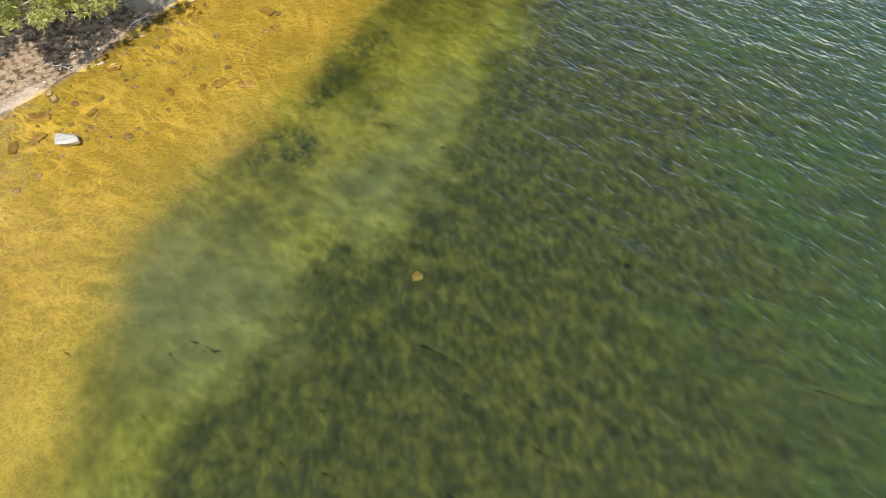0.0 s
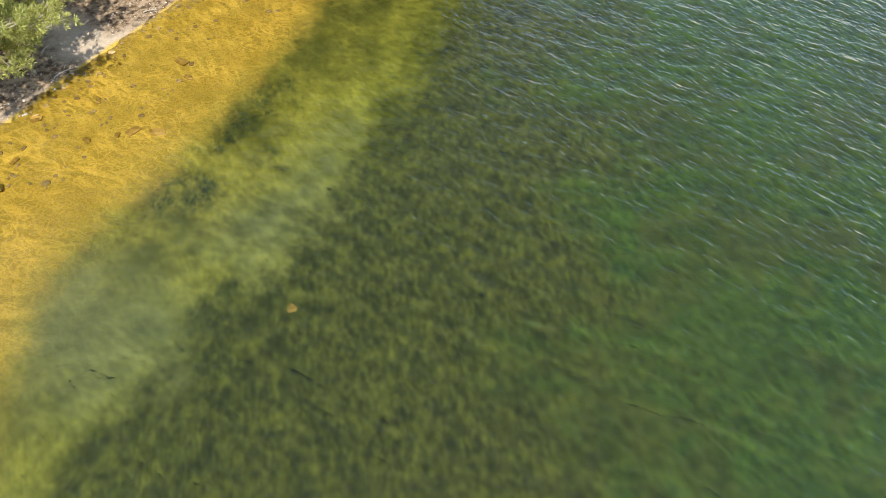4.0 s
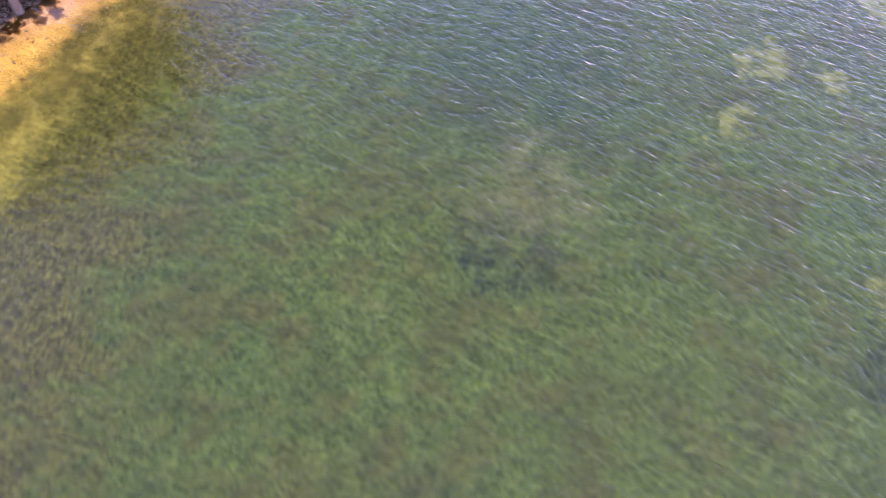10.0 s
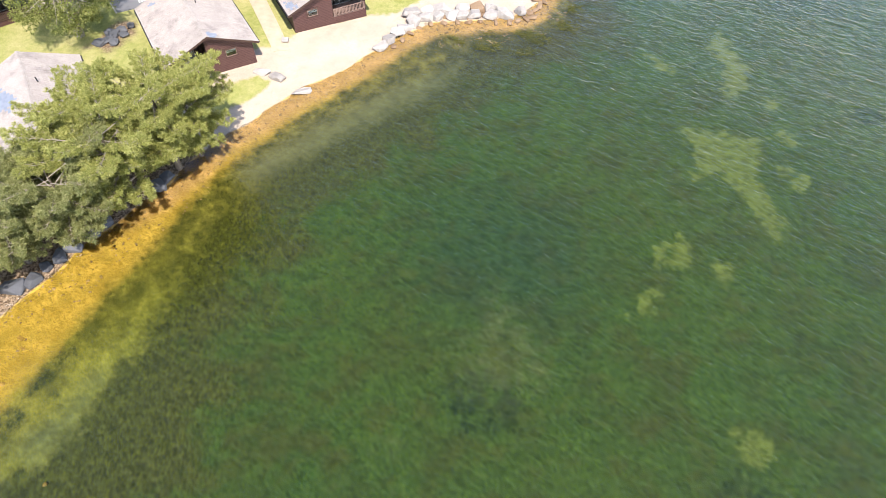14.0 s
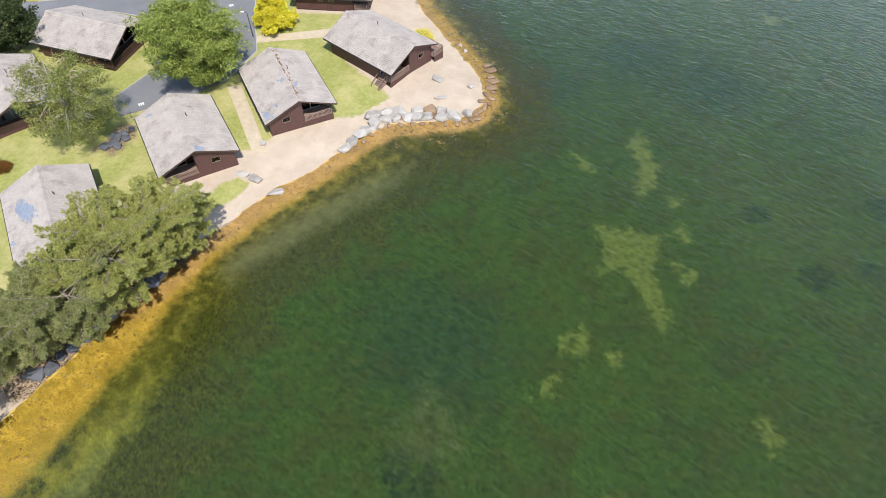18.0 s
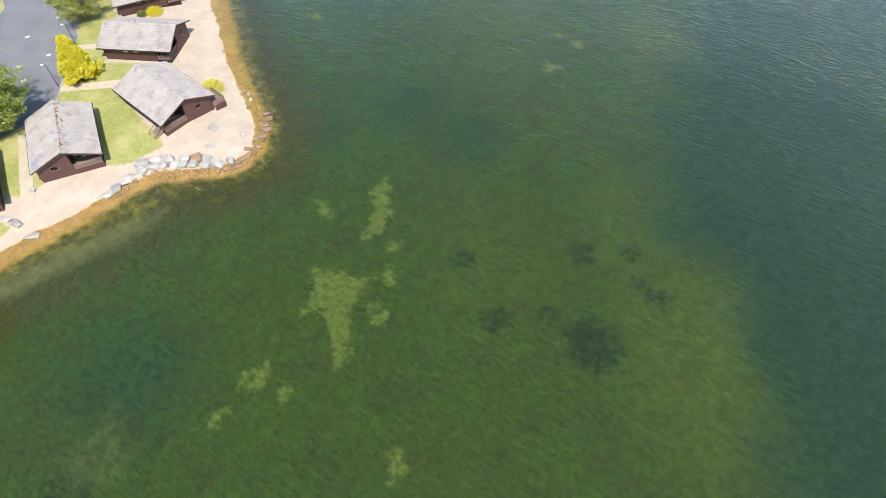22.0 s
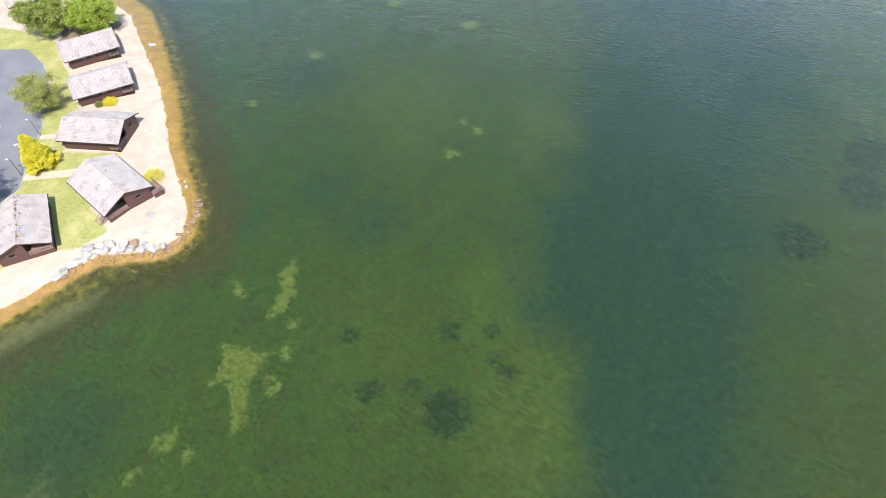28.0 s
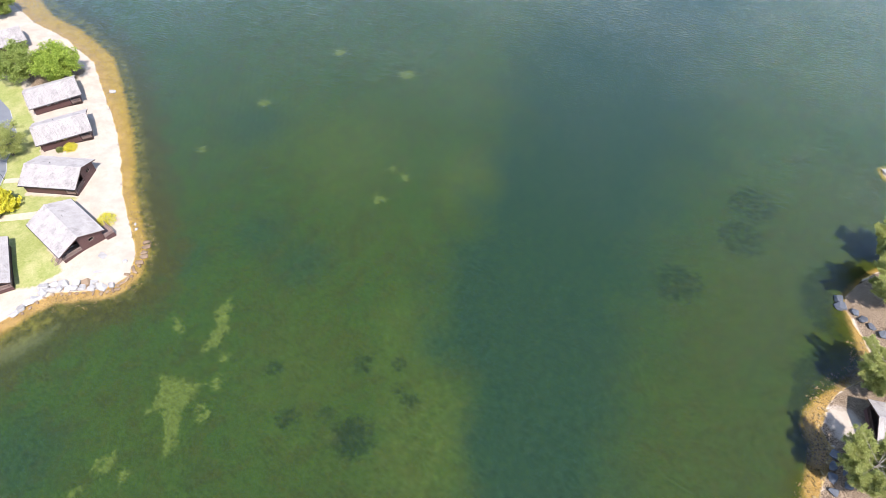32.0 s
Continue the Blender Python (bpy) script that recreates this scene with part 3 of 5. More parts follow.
# the edge of the bright sand, and of the olive shelf beyond it
SANDLINE = [(-60, -160), (-24, -50), (-9.5, -6), (-8.4, 0), (-8.1, 3), (-8, 6), (-8.2, 8.2), (-7.8, 9.8), (-6.4, 11.8), (-5.4, 13.4), (-4.2, 16), (-2.3, 19.3), (-0.8, 23.3), (1.2, 26.6),
            (2.5, 30), (5.3, 35), (8.2, 38.7), (12.4, 43.7), (17.8, 48.2), (21.2, 52), (24.8, 56.4), (29.5, 56.6), (34, 57), (37.8, 58.8), (39.6, 62.5), (39.2, 68), (36.8, 73.4),
            (33.8, 79.8), (31, 86), (29, 92.8), (27, 98.8), (24.3, 106), (18, 119.8), (10.5, 135), (-3, 148.5), (-14, 156), (-80, 245), (-300, 405)]
SHELF = [(-50, -160), (-16, -50), (-7.4, -5), (-6.4, 2), (-6.1, 3.8), (-4.7, 5.6), (-3.9, 6.6), (-4.1, 8), (-3.1, 8.9), (-1.4, 9.5), (-0.1, 11.8), (2, 16), (3.4, 19.6), (4.6, 23), (5.8, 27),
         (7.4, 31), (10, 35.5), (14.5, 39.5), (19, 43), (24, 47.3), (27, 52), (32, 54.6), (38, 56), (41.6, 60), (41.4, 68), (39, 74.4), (36.2, 81), (33, 90), (30, 100), (21, 121), (13, 137), (0, 151), (-300, 410)]


def signed(line):
    return np.where(inside(X, Y, line + [(-3000, 400), (-3000, -160)]), 1, -1) * distance_to(X, Y, line)


east_wide = np.interp(Y, [20, 26, 33, 37, 41, 47, 52], [1.8, 2.6, 2.2, 0.6, 1.6, 1.0, 0.1])
east_sand = east_wide + 0.5 * lumps(X, Y, 14, 3) - np.where(land_e, -de, de)
inwater = np.clip(-shore, 0, None)
s_line, m_line = np.maximum(signed(SANDLINE), east_sand), np.maximum(signed(SHELF), east_sand - 1.0)
s_line = np.maximum(s_line, islet + 0.8)
masks["shallow"] = np.clip(0.5 + s_line * 0.42, 0, 1)
masks["middle"] = np.clip(0.5 + m_line * 0.45, 0, 1) * (0.45 + 0.55 * smooth(26, 12, Y)) * np.where(X < 80, 1, 0.8)
masks["gravel"] = np.clip(0.5 + (np.where(X > 120, east_wide + 0.3, 2.2) - inwater) * 0.5, 0, 1) * np.where(X > 120, 1, smooth(22, 34, Y) * (1 - 0.5 * smooth(58, 66, Y)))
masks["weed"] = np.clip(0.5 + (m_line + np.interp(Y, [-10, 8, 16, 24, 45, 60, 100], [12, 10, 7, 5.5, 6, 5, 4]) + 1.5 * lumps(X, Y, 6, 21)) * 0.14, 0, 1) * np.where(X < 80, 1, 0.3)
HAZE = [[(-8.3, 8.1), (-7.9, 9.3), (-6.6, 9.8), (-4.6, 8.8), (-3.9, 8), (-4, 7.2), (-3.8, 6.4), (-4.7, 5.7), (-5.8, 5.2), (-7.2, 5.6), (-7.9, 6.4)], [(-3.6, 10.4), (-1.2, 12.4), (0.4, 15.4), (-0.4, 11.4), (-1.8, 9.6)],
        [(28.8, 24), (31.7, 19.6), (33.4, 15), (30.9, 12.6), (26.2, 13.5), (25.2, 16.5), (27.3, 19)], [(20, 10.8), (22, 10.4), (21.6, 9), (20.2, 9.2)],
        [(6.2, 34.6), (8.6, 37.4), (14, 42.4), (21.4, 47.8), (27.6, 50.8), (26.4, 47.6), (19.2, 42), (12.3, 36.6), (8.2, 33)]]
haze = np.zeros(X.shape)
for q in HAZE:
    haze = np.maximum(haze, 0.5 + np.where(inside(X, Y, q), 1, -1) * np.minimum(distance_to(X, Y, q + q[:1]), 2.5) * 0.35)
masks["haze"] = np.clip(haze, 0, 1) * np.where((Y > 30) & (X < 40), 0.85, 1) * np.where((X > 18) & (Y < 30), 0.36, 1)
PATCH = [[(57.8, 57), (55.5, 54.8), (56, 50.7), (54.8, 45.3), (56.7, 46.2), (58.7, 49.6), (58, 53.7)],
         [(49, 41), (49.4, 36.4), (48.2, 34), (50.9, 34.8), (52.2, 31), (53.3, 26.7), (54.5, 27.4), (54.2, 31.7), (54.1, 34.7), (56.5, 39.1), (52.9, 40)],
         [(58.3, 41), (59.8, 40), (59.1, 38.4), (57.9, 39.2)], [(48, 52.6), (49, 49.8), (50.3, 50), (49.4, 52)],
         [(43.9, 27.4), (42.9, 25.6), (42.4, 24.2), (43.4, 25.2)], [(42.2, 22.6), (40.2, 20.9), (39.0, 19.6), (41.2, 20.2)], [(45, 27.8), (45.8, 26.4), (44.4, 23.4), (43.6, 24.6)],
         [(47.5, 25.2), (48.6, 24), (47.8, 22.4), (46.8, 23.4)], [(60.5, 17.6), (61.5, 15.5), (60.2, 14), (59.6, 16)]]
patch = np.zeros(X.shape)
for q in PATCH:
    patch = np.maximum(patch, 0.5 + np.where(inside(X, Y, q), 1, -1) * np.minimum(distance_to(X, Y, q + q[:1]), 2) * 0.4)
masks["patch"] = np.clip(patch, 0, 1)
# Outline of the bed area painted teal for deep water
DEEP_TINT = [(150, 190), (121.6, 136), (115.7, 112), (111, 95.7), (106, 78), (100, 64.6), (96.5, 52.7), (96.8, 46), (101.5, 40), (103.6, 31), (102, 20), (104, 0), (106, -60), (116, -60), (118, 0),
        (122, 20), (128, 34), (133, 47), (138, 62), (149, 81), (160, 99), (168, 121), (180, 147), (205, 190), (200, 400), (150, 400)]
deep_tint = np.where(inside(X, Y, DEEP_TINT), 1, -1) * distance_to(X, Y, DEEP_TINT + DEEP_TINT[:1])
masks["deep_tint"] = np.clip(0.5 + (deep_tint + 2.0 * lumps(X, Y, 16, 7)) * np.interp(Y, [20, 60, 120], [0.085, 0.065, 0.04]) * np.where(X > 116, 0.5, 1), 0, 0.76)
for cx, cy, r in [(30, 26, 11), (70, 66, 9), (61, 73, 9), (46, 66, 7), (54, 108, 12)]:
    masks["deep_tint"] = np.maximum(masks["deep_tint"], 0.5 * smooth(r * 1.4, r * 0.1, np.hypot(X - cx, Y - cy)))
masks["dark"] = np.zeros(X.shape)
for cx, cy, r in [(82.9, 29.4, 3.4), (27.3, 13.2, 2.4), (22.8, 0.9, 1.3), (43.8, 5.5, 1.8), (83.7, 42.6, 1.6), (72, 33, 1.8), (90.2, 42.6, 1.2), (78.2, 33.7, 1.2), (68, 42.2, 1.3), (90.4, 38, 0.8), (159.8, 71.3, 4.2), (165.3, 80.5, 4.4), (144, 60, 4), (92, 36, 1.5), (-2.6, 17.4, 0.8), (-3.1, 16.0, 0.9), (-3.2, 14.7, 0.8), (-5.3, 12.3, 0.8), (-6.0, 12.6, 0.5), (-7.2, 10.5, 0.5), (-4.4, 12.4, 0.5)]:
    masks["dark"] = np.maximum(masks["dark"], np.clip(0.5 + (r - np.hypot(X - cx, Y - cy)) * 0.45 / max(1, r / 2), 0, 0.85 if 3 < r < 4 else 0.58))
for cx, cy, r in [(79.6, 29.6, 0.7), (84.4, 82.9, 1.3), (90, 89.6, 1.0), (53.7, 116.2, 1.4), (89.5, 127.9, 1.8), (42.2, 99.1, 1.0), (70.7, 138.3, 1.6), (45.4, 9.4, 1.1), (87, 92, 0.8), (59, 44.5, 0.8), (57, 35, 0.7), (58, 33.5, 0.8)]:
    masks["patch"] = np.maximum(masks["patch"], np.clip(0.5 + (r - np.hypot(X - cx, Y - cy)) * 0.35, 0, 0.75))
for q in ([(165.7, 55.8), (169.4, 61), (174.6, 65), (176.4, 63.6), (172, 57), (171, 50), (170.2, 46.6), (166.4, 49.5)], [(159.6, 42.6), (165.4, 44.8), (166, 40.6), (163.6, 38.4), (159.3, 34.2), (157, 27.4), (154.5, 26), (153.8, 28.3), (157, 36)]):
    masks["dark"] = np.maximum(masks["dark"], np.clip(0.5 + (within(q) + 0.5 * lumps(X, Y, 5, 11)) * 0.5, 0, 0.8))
masks["lush"] = np.maximum.reduce([k * smooth(r, r * 0.2, np.hypot(X - cx, (Y - cy) * 0.7)) for cx, cy, r, k in ((98, 31, 9, 1.0), (94, 27, 14, 0.9), (104, 88, 10, 0.8), (92, 48, 12, 0.6), (76, 100, 18, 0.6), (70, 40, 14, 0.4), (62, 110, 16, 0.4))])
brown_at = [(76, 42, 12), (90, 26, 8), (6, 4, 7), (18, 0, 6), (66, 14, 10), (135, 40, 16), (88, 108, 10), (20, 40, 6), (12, 33, 5)]
masks["brown"] = np.zeros(X.shape)
for cx, cy, r in brown_at:
    masks["brown"] = np.maximum(masks["brown"], (0.5 if cx < 40 else 0.3) * smooth(r * 1.3, r * 0.2, np.hypot(X - cx, Y - cy)))
masks["brown"] = np.maximum(masks["brown"], 0.5 * smooth(46, 10, de))
nx, ny = len(gx), len(gy)
k = np.arange(nx * ny).reshape(ny, nx)
quads = np.stack([k[:-1, :-1], k[:-1, 1:], k[1:, 1:], k[1:, :-1]], -1).reshape(-1, 4)
ground = mesh_fast("ground", np.stack([X, Y, Z], -1).reshape(-1, 3), quads, GROUND)
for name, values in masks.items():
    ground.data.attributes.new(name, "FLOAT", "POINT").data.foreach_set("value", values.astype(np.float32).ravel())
ground.data.polygons.foreach_set("use_smooth", np.ones(len(quads), bool))
tagged(ground, "lake bed, sandy beach and dry summer lawns in one ground", "ground", kind="structure")

wx = np.concatenate([[-3000, -400, -100], np.arange(-60, 230, 3.0), [400, 3000]])
wy = np.concatenate([[-3000, -300], np.arange(-60, 200, 3.0), [500, 3000]])
WX, WY = np.meshgrid(wx, wy)
k = np.arange(WX.size).reshape(WX.shape)
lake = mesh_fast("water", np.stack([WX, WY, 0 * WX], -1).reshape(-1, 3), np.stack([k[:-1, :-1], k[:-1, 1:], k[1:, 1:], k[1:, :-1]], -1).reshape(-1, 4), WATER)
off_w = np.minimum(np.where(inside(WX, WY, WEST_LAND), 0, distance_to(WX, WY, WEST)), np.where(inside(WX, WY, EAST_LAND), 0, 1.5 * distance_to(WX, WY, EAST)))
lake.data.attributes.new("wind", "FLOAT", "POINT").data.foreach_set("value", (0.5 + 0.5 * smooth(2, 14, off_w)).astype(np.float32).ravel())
tagged(lake, "clear green lake water with small wind ripples", "water", kind="structure")

ROAD = [(4.6, 75.2), (3.2, 81), (2.2, 90), (0.8, 93), (0, 101), (-6, 111), (-12, 117), (-45, 117), (-45, 80.5), (-30, 81), (-19, 83), (-12, 81), (-9, 76),
        (-8, 69), (-12.4, 62), (-10.2, 58.6), (-2.4, 62.2), (2, 66), (5, 72.5)]
tagged(part("road", slab_xy(ROAD, 0.9, 1.045), ASPHALT), "worn grey asphalt access road and parking area", "road", kind="structure")
ISLAND = [(-45, 86.5), (-31, 86), (-20, 88), (-15, 92), (-14.5, 99), (-19, 107), (-45, 108)]


def draped(q, n=16):
    """A thin path between two edges of a quad, laid over the ground."""
    bm = bmesh.new()
    a, b2, c, d = [Vector((*p, 0)) for p in q]
    rows = []
    for i in range(n + 1):
        s = i / n
        pair = [a.lerp(d, s), b2.lerp(c, s)] if (a - d).length > (a - b2).length else [a.lerp(b2, s), d.lerp(c, s)]
        rows.append([[bm.verts.new((p.x, p.y, ground_z(p.x, p.y) + h)) for p in pair] for h in (-0.08, 0.045)])
    for r0, r1 in zip(rows[:-1], rows[1:]):
        bm.faces.new((r0[1][0], r0[1][1], r1[1][1], r1[1][0]))
        for k in (0, 1):
            bm.faces.new((r0[0][k], r1[0][k], r1[1][k], r0[1][k]))
    for r0 in (rows[0], rows[-1]):
        bm.faces.new((r0[0][0], r0[0][1], r0[1][1], r0[1][0]))
    bmesh.ops.recalc_face_normals(bm, faces=bm.faces[:])
    return bm


PATHS = [[(2.4, 64.4), (4.2, 64.9), (9.6, 52.0), (7.9, 51.6)], [(4.5, 76.2), (16.2, 78.2), (16.6, 76.1), (4.6, 74.6)],
         [(3, 87.4), (9.2, 88), (9.2, 86.6), (3.2, 86)]]
for q in PATHS:
    tagged(part("pavement", draped(q), PAVING), "sandy paved garden path between lodges", "path", kind="structure")


def strip(points, wide, z0, z1):
    """A band of the given width along a line."""
    pts = [Vector((x, y, 0)) for x, y in points]
    left, right = [], []
    for i, p in enumerate(pts):
        d = (pts[min(i + 1, len(pts) - 1)] - pts[max(i - 1, 0)]).normalized()
        n = Vector((-d.y, d.x, 0)) * wide / 2
        left.append(p + n), right.append(p - n)
    bm = bmesh.new()
    for i in range(len(pts) - 1):
        q = [left[i], left[i + 1], right[i + 1], right[i]]
        lo, hi = [bm.verts.new((v.x, v.y, z0)) for v in q], [bm.verts.new((v.x, v.y, z1)) for v in q]
        bm.faces.new(hi), bm.faces.new(lo[::-1])
        for k in range(4):
            bm.faces.new((lo[k], lo[(k + 1) % 4], hi[(k + 1) % 4], hi[k]))
    bmesh.ops.recalc_face_normals(bm, faces=bm.faces[:])
    return bm


KERBS = [[(4.7, 75.0), (5.1, 72.5), (2.1, 66), (1.2, 65.2)], [(4.6, 75.4), (3.3, 81), (2.3, 90), (0.9, 93), (0.1, 101), (-6, 111)], [(-10.3, 58.5), (-12.5, 62), (-8.1, 69), (-9.1, 76), (-12, 81.1), (-19, 83.1), (-30, 81.1)]]
for q in KERBS:
    tagged(part("kerb", strip(q, 0.14, 0.9, 1.11), CONCRETE), "pale concrete kerb along the asphalt", "kerb", kind="structure")
lawn = tagged(part("lawn_island", slab_xy(ISLAND, 0.9, 1.12), GRASS), "dry mown lawn island inside the road bend", "lawn", kind="structure")
tagged(part("kerb", strip(ISLAND[1:-1], 0.14, 0.9, 1.14), CONCRETE), "pale concrete kerb round the lawn island", "kerb", kind="structure")
for x, y in [(-8.2, 61.0), (-4.6, 81.4), (-2.2, 77.6), (-0.8, 84.6), (-3.4, 96.0), (-6.6, 90.0), (-1.0, 74.2)]:
    mark = tagged(new("bay_marking"), "white painted parking bay number on asphalt", "road marking", "parking bay markings")
    mark.matrix_world = pose(x, y, 1.049, 0, 0, 30)
    for i in range(3):
        part("bar", boxes((-0.36 + i * 0.26, -0.2 + i * 0.26, -0.3, 0.3, 0, 0.004)), WHITE, mark)


# ---- lodges ----
RIDGE, EAVE = 4.35, 2.35


def roofline(x, wide):
    return RIDGE - abs(x) * (RIDGE - EAVE) / (wide / 2)


def wall_piece(parent, name, x0, x1, y0, y1, wide, material, hole=None, low=-0.9):
    """A gable wall between x0 and x1 up to under the roof, with an opening (x0, x1, z0, z1)."""
    bm = bmesh.new()
    top = lambda x: roofline(x, wide) - 0.14

    def strip(a, b, zlow):
        xs = [a] + ([0.0] if a < 0 < b else []) + [b]
        extrude_xz(bm, [(a, zlow), (b, zlow)] + [(x, top(x)) for x in xs[::-1]], y0, y1)

    if hole:
        hx0, hx1, hz0, hz1 = hole
        strip(x0, hx0, low), strip(hx1, x1, low), strip(hx0, hx1, hz1)
        box(bm, hx0, hx1, y0, y1, low, hz0)
    else:
        strip(x0, x1, low)
    return part(name, bm, material, parent)


def window_x(parent, x0, x1, z0, z1, y, bars=1, name="window", frame_mat=None, curtain=True):
    """A window in a wall that faces -y, its outer face at y."""
    f = 0.05
    ob = part(name, boxes((x0, x0 + f, y - 0.04, y + 0.08, z0, z1), (x1 - f, x1, y - 0.04, y + 0.08, z0, z1), (x0 + f, x1 - f, y - 0.04, y + 0.08, z0, z0 + f),
                          (x0 + f, x1 - f, y - 0.04, y + 0.08, z1 - f, z1), *[(x0 + (x1 - x0) * i / (bars + 1) - 0.03, x0 + (x1 - x0) * i / (bars + 1) + 0.03, y - 0.03, y + 0.07, z0 + f, z1 - f) for i in range(1, bars + 1)]),
              frame_mat or TIMBER, parent)
    for i in range(bars + 1):
        a, b = x0 + (x1 - x0) * i / (bars + 1) + 0.035, x0 + (x1 - x0) * (i + 1) / (bars + 1) - 0.035
        part("pane", boxes((a, b, y + 0.02, y + 0.03, z0 + f, z1 - f)), GLASS, ob)
    if curtain:
        bm = bmesh.new()
        n = 9
        for s in (0, 1):
            a, b = (x0 + 0.08, x0 + (x1 - x0) * 0.42) if s == 0 else (x0 + (x1 - x0) * 0.58, x1 - 0.08)
            xs = np.linspace(a, b, n)
            lo = [bm.verts.new((x, y + 0.2 + 0.03 * math.sin(i * 2.1), z0 + 0.05)) for i, x in enumerate(xs)]
            hi = [bm.verts.new((x, y + 0.2 + 0.03 * math.sin(i * 2.1), z1 - 0.03)) for i, x in enumerate(xs)]
            for i in range(n - 1):
                bm.faces.new((lo[i], lo[i + 1], hi[i + 1], hi[i]))
        part("curtain", bm, CURTAIN, ob, "pale drawn curtains")
    return ob


def slates(parent, side, wide, long, seed, worn=0.0, blue=()):
    """Courses of shingles on one slope, each with its own thickness and tilt."""
    r = np.random.default_rng(seed)
    run, rise = wide / 2, RIDGE - EAVE
    slope = math.hypot(run, rise)
    dx, dz = run / slope, -rise / slope
    nxv, nzv = -dz, dx
    n = int(slope / 0.28)
    bins = [([], []), ([], [])]
    for j in range(n):
        a0, a1 = j * slope / n, (j + 1) * slope / n - 0.002
        y = -long / 2 - r.uniform(0, 0.3)
        while y < long / 2:
            w = r.uniform(0.27, 0.36)
            y0, y1 = max(y, -long / 2), min(y + w - 0.028, long / 2)
            y += w
            if y1 - y0 < 0.05 or r.random() < worn:
                continue
            lift, tilt = 0.010, 0.052 + r.uniform(0, 0.014)
            a1j = a1
            odd = any(abs(y0 - p) < q * (1 + 0.5 * r.uniform(-1, 1)) and abs(a0 - c - 0.35 * (y0 - p)) < d for p, q, c, d in blue)
            (vs, fs) = bins[1] if odd else bins[0]
            base = len(vs)
            for a, h in ((a0, lift), (a1j, tilt)):
                for yy in (y0, y1):
                    for hh in (0.0, h):
                        vs.append((side * (a * dx + hh * nxv), yy, RIDGE + a * dz + hh * nzv))
            # order: a0y0 low/high, a0y1 low/high, a1y0 low/high, a1y1 low/high
            q = [(1, 3, 7, 5), (4, 5, 7, 6), (0, 1, 5, 4), (3, 2, 6, 7)] if side < 0 else [(5, 7, 3, 1), (6, 7, 5, 4), (4, 5, 1, 0), (7, 6, 2, 3)]
            fs += [tuple(base + i for i in f) for f in q]
    for (vs, fs), mat, label in zip(bins, (SLATE, SLATE_BLUE), ("weathered grey shingles in courses", "blue grey shingles in a patch")):
        if vs:
            cover = mesh_fast("shingle_cladding", np.array(vs), np.array(fs), mat, parent)
            cover.data.shade_flat()
            tagged(cover, label, kind="stuff")


def rail(parent, x0, y0, x1, y1, z, high=0.95, material=None, gap=0.16, mid=False):
    """A deck railing: posts, rails and balusters between two points."""
    material = material or RAIL
    d = math.hypot(x1 - x0, y1 - y0)
    turn = pose((x0 + x1) / 2, (y0 + y1) / 2, z, 0, 0, math.degrees(math.atan2(y1 - y0, x1 - x0)))
    def put(name, *row):
        bm = boxes(*row)
        bm.transform(turn)
        return part(name, bm, material, parent)
    put("top_rail", (-d / 2, d / 2, -0.06, 0.06, high - 0.05, high))
    put("bottom_rail", (-d / 2, d / 2, -0.03, 0.03, 0.10, 0.16))
    posts = max(2, int(d / 1.9) + 1)
    for i in range(posts):
        x = -d / 2 + 0.05 + i * (d - 0.1) / (posts - 1)
        put("post", (x - 0.05, x + 0.05, -0.05, 0.05, 0.0, high - 0.05))
    n = int(d / gap)
    for i in range(1, n):
        x = -d / 2 + i * d / n
        put("baluster", (x - 0.03, x + 0.03, -0.02, 0.02, 0.16, high - 0.05))


def flight(parent, x, y, turn, wide, high, material, drop=0.0):
    """A short flight of deck steps going down along its own -y."""
    m = pose(x, y, -drop, 0, 0, turn)
    high += drop
    n = max(2, round(high / 0.18))
    for i in range(n):
        bm = boxes((-wide / 2, wide / 2, -0.27 * (i + 1), -0.27 * i, high - (i + 1) * high / n + 0.10, high - (i + 1) * high / n + 0.145))
        bm.transform(m)
        part("tread", bm, material, parent)
    for s in (-1, 1):
        bm = bmesh.new()
        xx = s * wide / 2
        poly = [(0, high), (0, high - 0.25), (-0.27 * n, -0.05), (-0.27 * n, 0.2)]
        a, b = [bm.verts.new((xx - 0.03, p, q)) for p, q in poly], [bm.verts.new((xx + 0.03, p, q)) for p, q in poly]
        bm.faces.new(a), bm.faces.new(b[::-1])
        for i in range(4):
            bm.faces.new((a[i], b[i], b[(i + 1) % 4], a[(i + 1) % 4]))
        bm.transform(m)
        part("stringer", bm, material, parent)
        for p in (0, -0.27 * n):
            zz = high * (1 + p / (0.27 * n))
            bm = boxes((xx - 0.045, xx + 0.045, p - 0.045, p + 0.045, zz - 0.1, zz + 0.9))
            bm.transform(m)
            part("post", bm, material, parent)
        bm = bmesh.new()
        pts = [(0, high + 0.9), (0, high + 0.82), (-0.27 * n, 0.82), (-0.27 * n, 0.9)]
        a, b = [bm.verts.new((xx - 0.05, p, q)) for p, q in pts], [bm.verts.new((xx + 0.05, p, q)) for p, q in pts]
        bm.faces.new(a), bm.faces.new(b[::-1])
        for i in range(4):
            bm.faces.new((a[i], b[i], b[(i + 1) % 4], a[(i + 1) % 4]))
        bm.transform(m)
        part("handrail", bm, material, parent)


